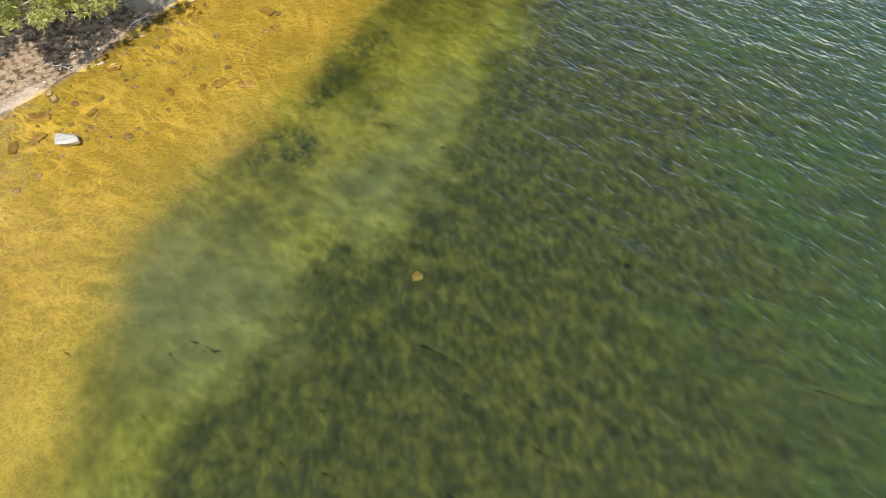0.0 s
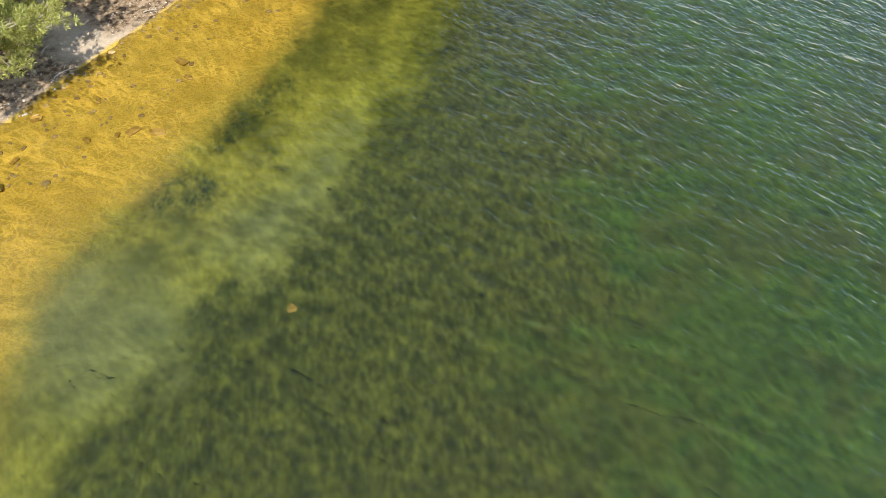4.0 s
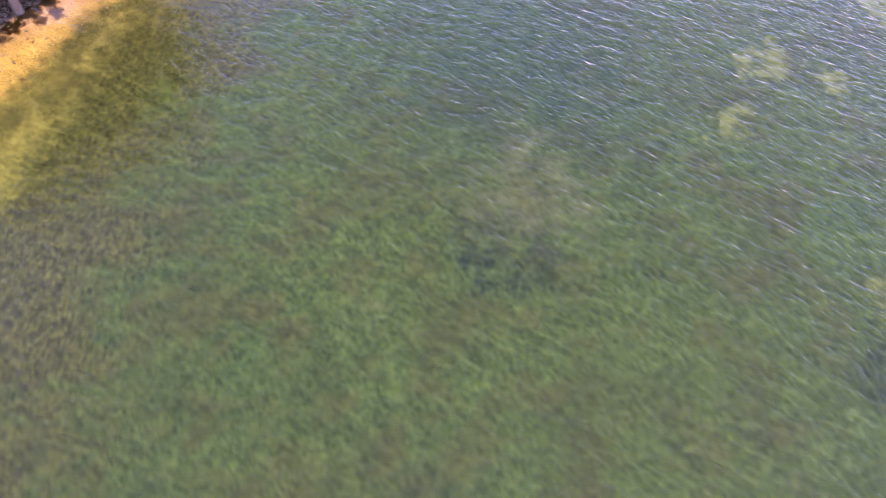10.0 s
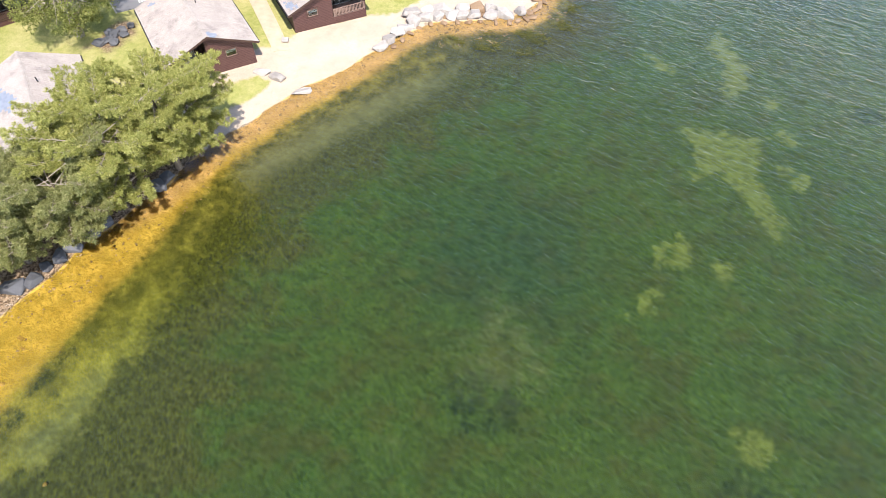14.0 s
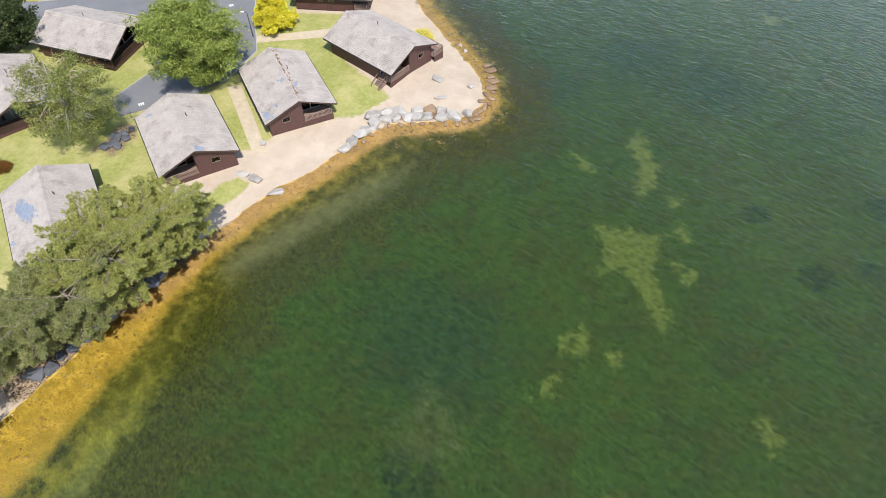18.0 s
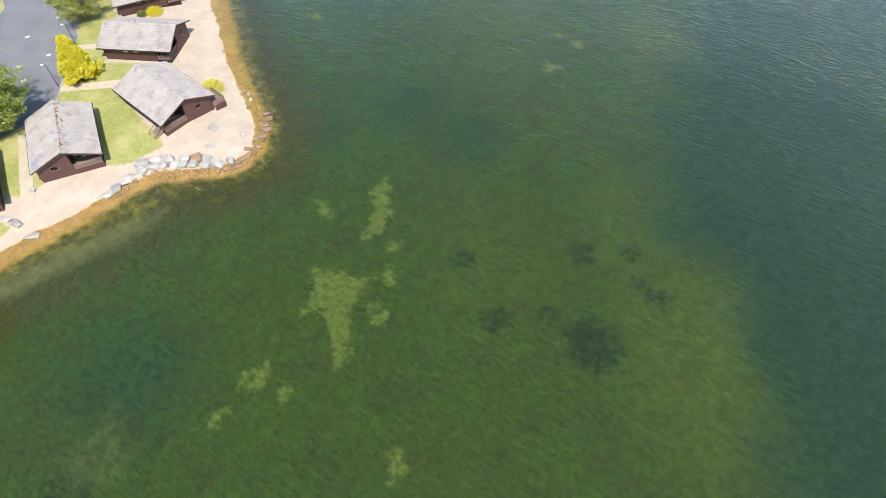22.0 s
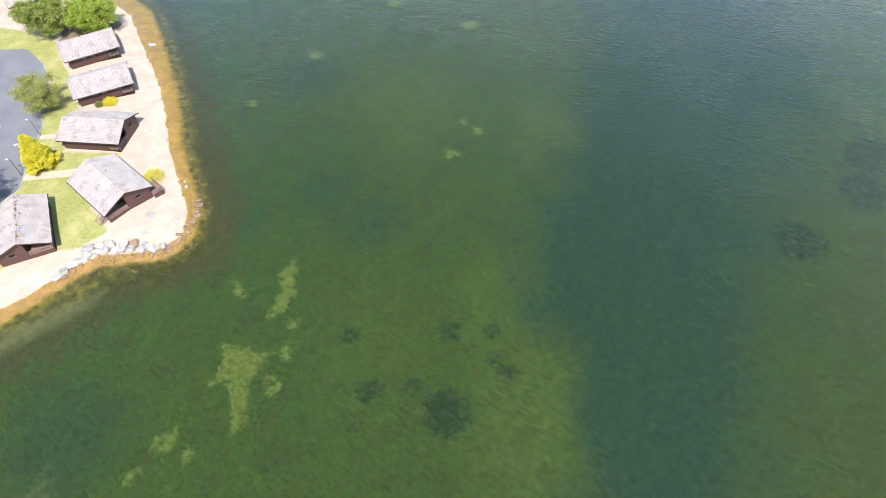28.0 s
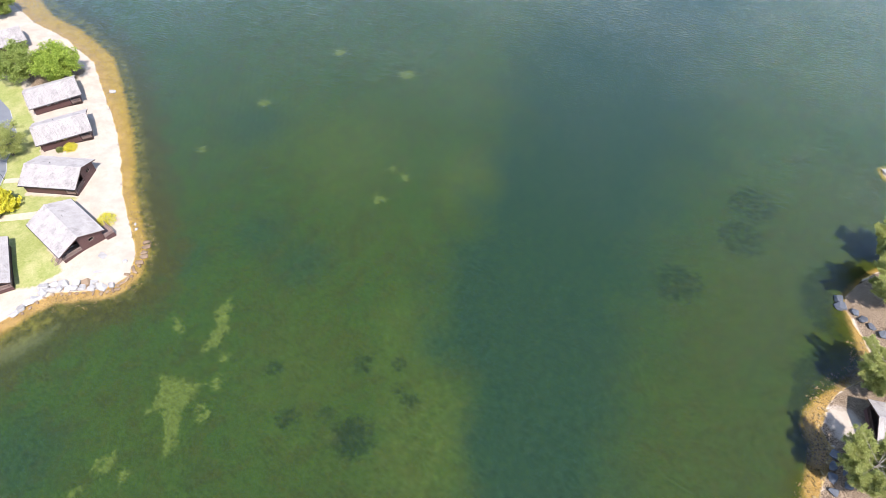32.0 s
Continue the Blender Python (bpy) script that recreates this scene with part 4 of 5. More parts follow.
def lodge(cx, cy, fx, fy, wide=9.3, long=12.2, porch=1, label="", seed=1, open_front=False, side_deck=0, stair=0, low_rail=True, moss=False, vent=True, base=1.0, floor=0.45, blue=(), drop=0.0):
    """A timber lodge. Its gable front looks along (fx, fy); porch is the side of the recessed deck, seen from behind the house."""
    house = tagged(new("lodge"), label, "lodge", "timber lodges by the lake")
    house.matrix_world = pose(cx, cy, base, 0, 0, math.degrees(math.atan2(fy, fx)) + 90)
    hw, hl = wide / 2 - 0.55, long / 2 - 0.7
    top = EAVE + 0.08
    back = -hl + 2.2
    # walls
    p0, p1 = (0.35, hw) if porch > 0 else (-hw, -0.35)
    e0, e1 = (-hw, 0.35) if porch > 0 else (-0.35, hw)
    if open_front:
        wx0, wx1 = -hw + 0.9, hw - 0.9
        wall_piece(house, "wall_front", -hw, hw, back, back + 0.15, wide, SIDING_DARK_SHADE, (wx0, wx1, floor + 0.05, 2.25))
        for i in range(3):
            a = wx0 + (wx1 - wx0) * i / 3
            window_x(house, a + 0.02, a + (wx1 - wx0) / 3 - 0.02, floor + 0.05, 2.25, back, 0, "sliding_door", CONCRETE)
        rails = [(-hw, -hl, hw, -hl)]
    else:
        w = (e0 + e1) / 2
        wall_piece(house, "wall_front", e0, e1, -hl, -hl + 0.15, wide, SIDING, (w - 0.55, w + 0.55, 1.25, 2.0))
        win = window_x(house, w - 0.55, w + 0.55, 1.25, 2.0, -hl, 0, "window", RAIL, False)
        # White panel stands in for the sky's reflection in the upper pane
        part("blind", boxes((w - 0.49, w + 0.49, -hl + 0.045, -hl + 0.06, 1.62, 1.94)), WHITE, win, "white panel standing in for the sky reflected in the pane")
        part("casing", boxes((w - 0.66, w - 0.55, -hl - 0.05, -hl, 1.14, 2.11), (w + 0.55, w + 0.66, -hl - 0.05, -hl, 1.14, 2.11), (w - 0.55, w + 0.55, -hl - 0.05, -hl, 2.0, 2.11), (w - 0.55, w + 0.55, -hl - 0.05, -hl, 1.14, 1.25)), TIMBER, house)
        wall_piece(house, "wall_recessed", p0, p1, back, back + 0.15, wide, SIDING_DARK_SHADE, (p0 + 0.25, p1 - 0.9, floor + 0.03, 2.3))
        n = 2
        for i in range(n):
            a = p0 + 0.25 + (p1 - p0 - 1.15) * i / n
            window_x(house, a + 0.02, a + (p1 - p0 - 1.15) / n - 0.02, floor + 0.03, 2.3, back, 0, "sliding_door", CONCRETE)
        px = p0 if porch > 0 else p1
        part("wall_porch", boxes((px - 0.075, px + 0.075, -hl + 0.15, back, -0.9, roofline(px, wide) - 0.16)), SIDING_DARK_SHADE, house)
        rails = [(p0 + 0.08, -hl + 0.05, p1, -hl + 0.05)] if porch > 0 else [(p0, -hl + 0.05, p1 - 0.08, -hl + 0.05)]
    wall_piece(house, "wall_back", -hw, hw, hl - 0.15, hl, wide, SIDING)
    for s in (-1, 1):
        recess = open_front or s == porch
        y0 = back if recess else -hl + 0.15
        xw = s * (hw - 0.075)
        rows, holes = [], [(-0.4, 0.5), (1.3, 2.2)]
        rows += [(xw - 0.075, xw + 0.075, y0 + 0.15 * recess, hl - 0.15, -0.9, 1.45), (xw - 0.075, xw + 0.075, y0 + 0.15 * recess, hl - 0.15, 2.05, top)]
        ys = [y0 + 0.15 * recess] + [v for hh in holes for v in hh] + [hl - 0.15]
        rows += [(xw - 0.075, xw + 0.075, ys[i], ys[i + 1], 1.45, 2.05) for i in range(0, len(ys), 2)]
        part("wall_side", boxes(*rows), SIDING, house)
        for a, b in holes:
            win = part("window", boxes((xw - 0.09, xw + 0.09, a, a + 0.06, 1.45, 2.05), (xw - 0.09, xw + 0.09, b - 0.06, b, 1.45, 2.05), (xw - 0.09, xw + 0.09, a + 0.06, b - 0.06, 1.45, 1.51), (xw - 0.09, xw + 0.09, a + 0.06, b - 0.06, 1.99, 2.05)), RAIL, house)
            part("pane", boxes((xw + s * 0.02, xw + s * 0.03, a + 0.06, b - 0.06, 1.51, 1.99)), GLASS, win)
            part("curtain", boxes((xw - s * 0.16, xw - s * 0.13, a + 0.02, b - 0.02, 1.4, 2.1)), CURTAIN, win)
        # skirting band below the boards
        part("plinth", boxes((xw - 0.10, xw + 0.10, -hl + 0.1, hl - 0.1, -0.95, 0.12)), SIDING_DARK_SHADE, house)
        if recess:
            for yy in (-hl + 0.06,):
                part("porch_post", boxes((s * hw - 0.06, s * hw + 0.06, yy - 0.06, yy + 0.06, -0.9, roofline(hw, wide) - 0.12)), TIMBER, house)
    # deck, floor and inner ceiling
    deck = part("deck", boxes((-hw + 0.02, hw - 0.02, -hl + 0.02, back - 0.01, floor - 0.16, floor - 0.06)), TIMBER, house)
    for i in range(15):
        part("deck_board", boxes((-hw + 0.02, hw - 0.02, -hl + 0.02 + i * 0.145, -hl + 0.15 + i * 0.145, floor - 0.058, floor)), TIMBER if open_front else RAIL, deck)
    part("deck_edge", boxes((-hw, hw, -hl - 0.03, -hl + 0.015, -0.9, floor)) if open_front else boxes((p0, p1, -hl - 0.03, -hl + 0.015, -0.9, floor)), SIDING, house)
    part("floor", boxes((-hw + 0.16, hw - 0.16, back + 0.16, hl - 0.16, floor - 0.1, floor)), CONCRETE, house)
    for a in rails:
        rail(house, *a, floor, 0.9, TIMBER if open_front else RAIL)
    if open_front:
        for s in (-1, 1):
            rail(house, s * (hw - 0.03), -hl + 0.1, s * (hw - 0.03), back - 0.05, floor, 0.9, TIMBER)
    elif side_deck:
        s = side_deck
        xa, xb = s * hw, s * (hw + 1.9)
        lo, hi = min(xa, xb), max(xa, xb)
        side = part("side_deck", boxes((lo + 0.01, hi, -hl - 0.55, -hl + 2.6, floor - 0.16, floor - 0.06)), RAIL, house)
        for i in range(20):
            part("deck_board", boxes((lo + 0.01, hi, -hl - 0.55 + i * 0.157, -hl - 0.41 + i * 0.157, floor - 0.058, floor)), RAIL, side)
        part("side_deck_edge", boxes((lo, hi, -hl - 0.6, -hl - 0.555, -0.9, floor), (xb - 0.02, xb + 0.02, -hl - 0.55, -hl + 2.6, -0.9, floor)), SIDING, house)
        rail(house, xa, -hl - 0.53, xb, -hl - 0.53, floor, 0.9, RAIL)
        rail(house, xb - s * 0.05, -hl - 0.48, xb - s * 0.05, -hl + 2.6, floor, 0.9, RAIL)
    s = porch
    rail(house, s * (hw - 0.03), -hl + 0.15, s * (hw - 0.03), back - 1.1 if stair else back - 0.05, floor, 0.9, TIMBER if open_front else RAIL)
    if stair:
        flight(house, s * (hw + 0.02), back - 0.7, 90 if s > 0 else -90, 1.35, floor, RAIL, drop)
    # roof
    run, rise = wide / 2, RIDGE - EAVE
    for s in (-1, 1):
        slope = part("roof_slope", extrude_xz(bmesh.new(), [(0, RIDGE), (s * run, EAVE), (s * run, EAVE - 0.10), (0, RIDGE - 0.10)], -long / 2, long / 2), SIDING_DARK_SHADE, house)
        slates(slope, s, wide, long, seed * 2 + (s > 0), 0.0, [q[1:] for q in blue if q[0] == s])
        part("fascia", boxes((s * run - 0.02 if s > 0 else s * run - 0.03, s * run + 0.03 if s > 0 else s * run + 0.02, -long / 2, long / 2, EAVE - 0.20, EAVE - 0.02)), TIMBER, house)
        part("gutter", boxes((min(s * (run + 0.03), s * (run + 0.13)), max(s * (run + 0.03), s * (run + 0.13)), -long / 2 + 0.05, long / 2 - 0.05, EAVE - 0.13, EAVE - 0.05), bevel=0.02), BLACK, house)
        for e in (-1, 1):
            bm = extrude_xz(bmesh.new(), [(0, RIDGE + 0.01), (s * run, EAVE + 0.01), (s * run, EAVE - 0.2), (0, RIDGE - 0.2)], e * long / 2 - 0.025, e * long / 2 + 0.025)
            part("bargeboard", bm, TIMBER, house)
    bm = bmesh.new()
    n = int(long / 0.45)
    for i in range(n):
        y0, y1 = -long / 2 + i * long / n, -long / 2 + (i + 1) * long / n - 0.01
        extrude_xz(bm, [(0, RIDGE + 0.09), (0.17, RIDGE + 0.02), (0.17, RIDGE - 0.03), (0, RIDGE + 0.03), (-0.17, RIDGE - 0.03), (-0.17, RIDGE + 0.02)], y0, y1)
    part("ridge_cap", bm, SLATE, house)
    if moss:
        r = np.random.default_rng(seed)
        bm = bmesh.new()
        for i in range(70):
            yy = r.uniform(-long * 0.46, long * 0.46)
            xx = abs(r.normal(0.15, 0.22)) + max(0, (0.5 - abs(yy + 1) / 4)) * r.uniform(0, 1.2)
            z = RIDGE - xx * rise / run + 0.035
            bmesh.ops.create_icosphere(bm, subdivisions=1, radius=r.uniform(0.06, 0.2), matrix=Matrix.LocRotScale((xx, yy, z), Euler((0, math.atan(rise / run), r.uniform(0, 6))), (1, 1.3, 0.22)))
        tagged(part("lichen", bm, MOSS, house), "rusty lichen along the ridge", kind="stuff")
    if vent:
        v, f = tube([(0.9, hl * 0.2, RIDGE - 0.6), (0.9, hl * 0.2, RIDGE + 0.15)], [0.05, 0.05], 8)
        mesh_fast("vent_pipe", v, f, BLACK, house)
    return house


LODGE = "brown timber lodge with weathered grey shingle roof"
lodge(0.35, 52.5, 0.475, -0.88, 9.4, 11.8, -1, LODGE + " and deck", 1, blue=[(1, -5.6, 0.5, 0.4, 0.5), (-1, 4.5, 0.4, 3.2, 0.3)])
lodge(11.2, 61.5, 0.43, -0.90, 9.3, 12.4, 1, LODGE + ", rusty lichen", 2, moss=True, blue=[(-1, -5.0, 0.7, 4.2, 0.4), (-1, -1.0, 0.25, 0.5, 0.3), (1, -2.5, 0.5, 0.7, 0.25), (-1, -4.6, 0.35, 2.6, 0.2)])
lodge(23.05, 71.35, 0.75, -0.66, 9.5, 13.0, -1, LODGE + " and deck steps", 3, side_deck=1, stair=1, drop=0.6)
lodge(-10.75, 39.9, 0.49, -0.87, 9.4, 12.4, -1, LODGE + " behind shore pines", 4, blue=[(-1, 0.8, 1.5, 2.4, 0.9), (-1, -2.4, 0.3, 4.6, 0.2)])
lodge(-17.9, 74.2, 0.947, -0.32, 9.8, 13.2, 1, LODGE + " and open deck", 5, open_front=True)
lodge(-24.3, 61.2, 0.60, -0.80, 9.4, 12.4, 1, LODGE + " beside a birch", 6, open_front=True)
lodge(15.5, 87.0, 0.99, -0.1, 9.4, 12.6, -1, LODGE + " facing the beach", 7)
lodge(11.0, 101.9, 0.893, 0.45, 8.8, 12.0, -1, LODGE + " on the upper beach", 8)
lodge(3.75, 115.0, 0.866, 0.5, 9.0, 11.8, -1, LODGE + " below leafy trees", 9)
lodge(-19.0, 137.5, 0.8, 0.6, 8.8, 11.8, -1, LODGE + " far along the beach", 10)
lodge(171.2, 28.1, -0.964, 0.265, 8.0, 11.0, -1, LODGE + " under pines", 11, open_front=True)


# ---- plants ----
def leaf_cloud(centres, radii, per, size, seed, long=1.6, flat=0.6, droop=0.0):
    """Small leaves round the given centres, as verts and quads."""
    r = np.random.default_rng(seed)
    n = len(centres) * per
    c = np.repeat(np.array(centres, float), per, 0)
    rad = np.repeat(np.array(radii, float), per)[:, None]
    way = r.normal(size=(n, 3))
    way /= np.linalg.norm(way, axis=1, keepdims=True)
    p = c + way * rad * (r.random((n, 1)) ** 0.5) * np.array([1, 1, flat])
    out = way * 0.8 + r.normal(size=(n, 3)) * 0.7
    out[:, 2] -= droop
    out /= np.linalg.norm(out, axis=1, keepdims=True)
    side = np.cross(out, r.normal(size=(n, 3)))
    side /= np.linalg.norm(side, axis=1, keepdims=True)
    s = size * r.uniform(0.6, 1.3, (n, 1))
    a, b = p, p + out * s * long
    m = (a + b) / 2 + np.cross(out, side) * s * 0.12
    v = np.stack([a, m + side * s * 0.5, b, m - side * s * 0.5], 1).reshape(-1, 3)
    f = np.arange(4 * n).reshape(-1, 4)
    return v, f


def tree(x, y, z, high, wide, leaf, bark, label, category, kind="round", clumps=300, per=60, size=0.16, seed=1, bare=0.28, lean=(0, 0), name="tree"):
    """A tapered trunk with limbs, and a crown of leaves in clumps at the ends of the limbs."""
    r = np.random.default_rng(seed)
    ob = tagged(new(name), label, category)
    ob.location = (x, y, ground_z(x, y))
    top = np.array([lean[0], lean[1], high * 0.86])
    spine = [np.array([0, 0, -0.2]), np.array([0.02, 0, high * 0.15]) + top * [0.1, 0.1, 0]]
    for s in (0.4, 0.65, 1.0):
        spine.append(top * s + r.normal(size=3) * [0.02, 0.02, 0] * high * (s < 1))
    g = high * 0.026
    v, f = tube(spine, [g * 1.5, g * 1.05, g * 0.8, g * 0.5, g * 0.12], 9)
    mesh_fast("trunk", v, f, bark, ob)
    centres, radii, limbs = [], [], []
    count = max(9, clumps // 14)
    for i in range(count):
        s = bare + (0.97 - bare) * (i + 0.5) / count
        if kind == "cone":
            reach = wide / 2 * (1.02 - s) / (1.02 - bare)
        elif kind == "pine":
            reach = wide / 2 * (0.55 + 0.45 * math.sin(math.pi * min(1, (s - bare) / (1 - bare) + 0.25))) * r.uniform(0.75, 1.1)
        else:
            u = (s - bare) / (1 - bare) * 2 - 1
            reach = wide / 2 * math.sqrt(max(0.05, 1 - (u * 0.92) ** 2)) * r.uniform(0.8, 1.08)
        ang = i * 2.399 + r.uniform(-0.4, 0.4)
        root = top * min(1, s * 0.95) * [1, 1, 1]
        root[2] = high * s * 0.82
        tip = root + np.array([math.cos(ang) * reach, math.sin(ang) * reach, reach * (0.22 if kind != "weep" else 0.1) + (high * 0.06 if kind == "round" else 0)])
        mid = (root + tip) / 2 + [0, 0, reach * 0.10]
        limbs.append(tube([root, mid, tip], [g * 0.45 * (1.1 - s), g * 0.3 * (1.1 - s) + 0.012, 0.008], 5))
        for j in range(14):
            w = 0.25 + 0.8 * r.random() ** 0.6
            q = root * (1 - w) + tip * w + r.normal(size=3) * [0.16, 0.16, 0.10] * (0.4 + reach)
            if kind == "weep":
                q[2] -= r.uniform(0, 0.25) * reach
            centres.append(q), radii.append(wide * r.uniform(0.05, 0.095) + 0.05)
            if kind in ("pine", "weep") and j < 7:
                a = root * (1 - w * 0.7) + tip * w * 0.7
                limbs.append(tube([a, (a + q) / 2 + [0, 0, 0.05], q], [0.022, 0.016, 0.006], 4))
    v, f = joined(limbs)
    mesh_fast("branchwork", v, f, BARK_PALE if kind == "pine" else bark, ob)
    v, f = leaf_cloud(centres, radii, per, size, seed + 50, {"pine": 2.2, "cone": 1.4}.get(kind, 1.5), 0.65, 0.6 if kind == "weep" else 0.0)
    v[:, 2] = np.maximum(v[:, 2], 0.1)
    mesh_fast("crown", v, f, leaf, ob)
    return ob


def shrub(x, y, z, high, wide, leaf, label, seed=1, size=0.08, clumps=40, per=50, cone=False):
    r = np.random.default_rng(seed)
    ob = tagged(new("shrub"), label, "shrub")
    ob.location = (x, y, ground_z(x, y))
    stems, centres, radii = [], [], []
    for i in range(clumps):
        ang, w = i * 2.399, math.sqrt((i + 0.5) / clumps)
        hh = high * (0.25 + 0.75 * (1 - w) ** (0.8 if cone else 0.45)) * r.uniform(0.8, 1.05)
        q = np.array([math.cos(ang) * wide / 2 * w, math.sin(ang) * wide / 2 * w, hh * 0.9])
        centres.append(q), radii.append(wide * 0.12 + 0.04)
        centres.append(q * [1.05, 1.05, 0.5]), radii.append(wide * 0.11 + 0.04)
        if i % 4 == 0:
            stems.append(tube([(0, 0, -0.1), q * [0.4, 0.4, 0.5], q], [0.03, 0.02, 0.006], 4))
    v, f = joined(stems)
    mesh_fast("stem", v, f, BARK, ob)
    v, f = leaf_cloud(centres, radii, per, size, seed + 9, 1.4, 0.8)
    v[:, 2] = np.maximum(v[:, 2], 0.03)
    mesh_fast("foliage", v, f, leaf, ob)
    return ob


def pine(x, y, high, wide, label, seed, limbs=24, needle=0.17, tufts=3, lean=(0, 0), per=26, leaf=None):
    """A pine of bare pale branches: limbs, side branches and twigs, with brushes of needles round the outer twigs."""
    r = np.random.default_rng(seed)
    ob = tagged(new("pine_tree"), label, "pine tree")
    ob.location = (x, y, ground_z(x, y))
    lean = np.array([lean[0], lean[1], 0.0])
    g = high * 0.024
    spine = [np.array([0, 0, -0.2])] + [lean * s + np.array([0, 0, high * 0.9 * s]) + r.normal(size=3) * [0.10, 0.10, 0] for s in (0.15, 0.4, 0.65, 0.85, 1.0)]
    v, f = tube(spine, [g * 1.5, g * 1.1, g * 0.85, g * 0.6, g * 0.35, g * 0.1], 9)
    mesh_fast("trunk", v, f, BARK, ob)
    wood, spots, ways = [], [], []
    for i in range(limbs):
        s = 0.22 + 0.74 * (i + 0.5) / limbs
        reach = wide / 2 * math.sin(math.pi * min(1.0, 0.30 + 0.72 * (1 - s) + 0.06)) ** 0.6 * r.uniform(0.75, 1.15)
        reach = max(reach, 0.8)
        ang = i * 2.399 + r.uniform(-0.3, 0.3)
        root = lean * s + np.array([0, 0, high * 0.9 * s])
        way = np.array([math.cos(ang), math.sin(ang), 0.0])
        rise = reach * (0.05 + 0.55 * (s - 0.22))
        curve = lambda w: root + way * reach * w + np.array([0, 0, rise * w * w + 0.10 * reach * math.sin(3 * w)])
        wood.append(tube([curve(w) for w in (0, 0.3, 0.6, 0.85, 1.0)], [g * 0.42 * (1.15 - s) + 0.02, g * 0.3 * (1.15 - s) + 0.016, 0.026, 0.016, 0.006], 5))
        cross = np.array([-way[1], way[0], 0.0])
        n = max(5, int(reach * 3.4))
        for j in range(n):
            w = 0.22 + 0.78 * (j + r.uniform(0.2, 0.8)) / n
            a = curve(w)
            d = way * r.uniform(0.5, 0.9) + cross * (1 if j % 2 else -1) * r.uniform(0.5, 1.0) + np.array([0, 0, r.uniform(-0.05, 0.35)])
            d /= np.linalg.norm(d)
            side = reach * r.uniform(0.20, 0.36) * (1.15 - 0.5 * w)
            e = a + d * side + np.array([0, 0, 0.10 * side])
            wood.append(tube([a, (a + e) / 2, e], [0.02, 0.014, 0.006], 4))
            k = max(3, int(side * 5))
            for q in range(k):
                u = 0.25 + 0.75 * (q + r.random()) / k
                c = a + (e - a) * u
                d2 = d * 0.7 + np.cross(d, [0, 0, 1]) * (1 if q % 2 else -1) * r.uniform(0.3, 0.9) + np.array([0, 0, r.uniform(0.1, 0.6)])
                d2 /= np.linalg.norm(d2)
                tw = r.uniform(0.22, 0.45)
                if q % 2 == 0:
                    wood.append(tube([c, c + d2 * tw * 0.8], [0.010, 0.005], 3))
                for h in range(tufts):
                    spots.append(c + d2 * tw * (0.35 + 0.65 * (h + 0.5) / tufts) + r.normal(size=3) * 0.09), ways.append(d2)
    v, f = joined(wood)
    mesh_fast("bough", v, f, BARK_PALE, ob)
    p, d = np.repeat(np.array(spots), per, 0), np.repeat(np.array(ways), per, 0)
    n = len(p)
    out = d * 0.75 + r.normal(size=(n, 3)) * 0.55
    out /= np.linalg.norm(out, axis=1, keepdims=True)
    side = np.cross(out, r.normal(size=(n, 3)))
    side /= np.linalg.norm(side, axis=1, keepdims=True)
    size = needle * r.uniform(0.6, 1.25, (n, 1))
    p = p + r.normal(size=(n, 3)) * needle * 0.25
    m = p + out * size * 0.5
    v = np.stack([p, m + side * size * 0.11, p + out * size, m - side * size * 0.11], 1).reshape(-1, 3)
    v[:, 2] = np.maximum(v[:, 2], 0.1)
    mesh_fast("crown", v, np.arange(4 * n).reshape(-1, 4), leaf or PINE, ob)
    return ob


PINE_LABEL = "scots pine with pale branches leaning over the sandy shore"
for i, (x, y, h, w) in enumerate([(-12.4, 17.4, 3.6, 7.8), (-10.2, 23.0, 5.6, 7.2), (-7.6, 25.0, 7.2, 8.4), (-4.0, 27.6, 8.6, 9.2), (-0.9, 31.2, 9.6, 9.6), (1.6, 35.4, 10.0, 9.6), (-4.0, 34.6, 9.0, 7.8), (-8.2, 29.0, 5.2, 6.6), (3.3, 37.0, 7.6, 6.8)]):
    pine(x, y, h, w, PINE_LABEL, 20 + i, 30, 0.16 if i < 2 else 0.23, 3, (0.6, -0.5), 26, PINE_GREY if i in (1, 2, 3, 7) else PINE)
for i, (x, y, h, w) in enumerate([(180.2, 53.6, 9.5, 9.5), (170.4, 36.6, 9, 8.6), (160.8, 21.0, 9.5, 9.5), (186, 64, 8, 8), (171, 20, 9, 9)]):
    pine(x, y, h, w, "scots pine on the rocky far shore of the lake", 40 + i, 30, 0.36, 3, (-0.5, 0.2), 16)
tree(-12.9, 54.4, 1.0, 13.4, 9.9, BIRCH, BARK_PALE, "olive green birch beside the parking spur", "birch tree", "weep", 380, 60, 0.14, 61, 0.2, (0, 0), "birch_tree")
tree(-0.3, 65.4, 1.0, 12.4, 10.6, BROAD, BARK, "dense round green tree between the lodges", "tree", "round", 640, 90, 0.17, 62, 0.08)
tree(1.6, 95.0, 1.0, 8.0, 8.4, PINE, BARK, "grey-green leafy tree beside the road", "tree", "round", 330, 55, 0.16, 63, 0.14)
tree(1.6, 124.2, 1.0, 8.4, 10.6, LIME, BARK, "light green broad tree behind the beach lodge", "tree", "round", 420, 55, 0.24, 64, 0.15)
tree(-8.5, 123.5, 1.0, 8.5, 10.5, BROAD, BARK, "dark green broad tree behind the beach lodge", "tree", "round", 420, 55, 0.24, 65, 0.15)
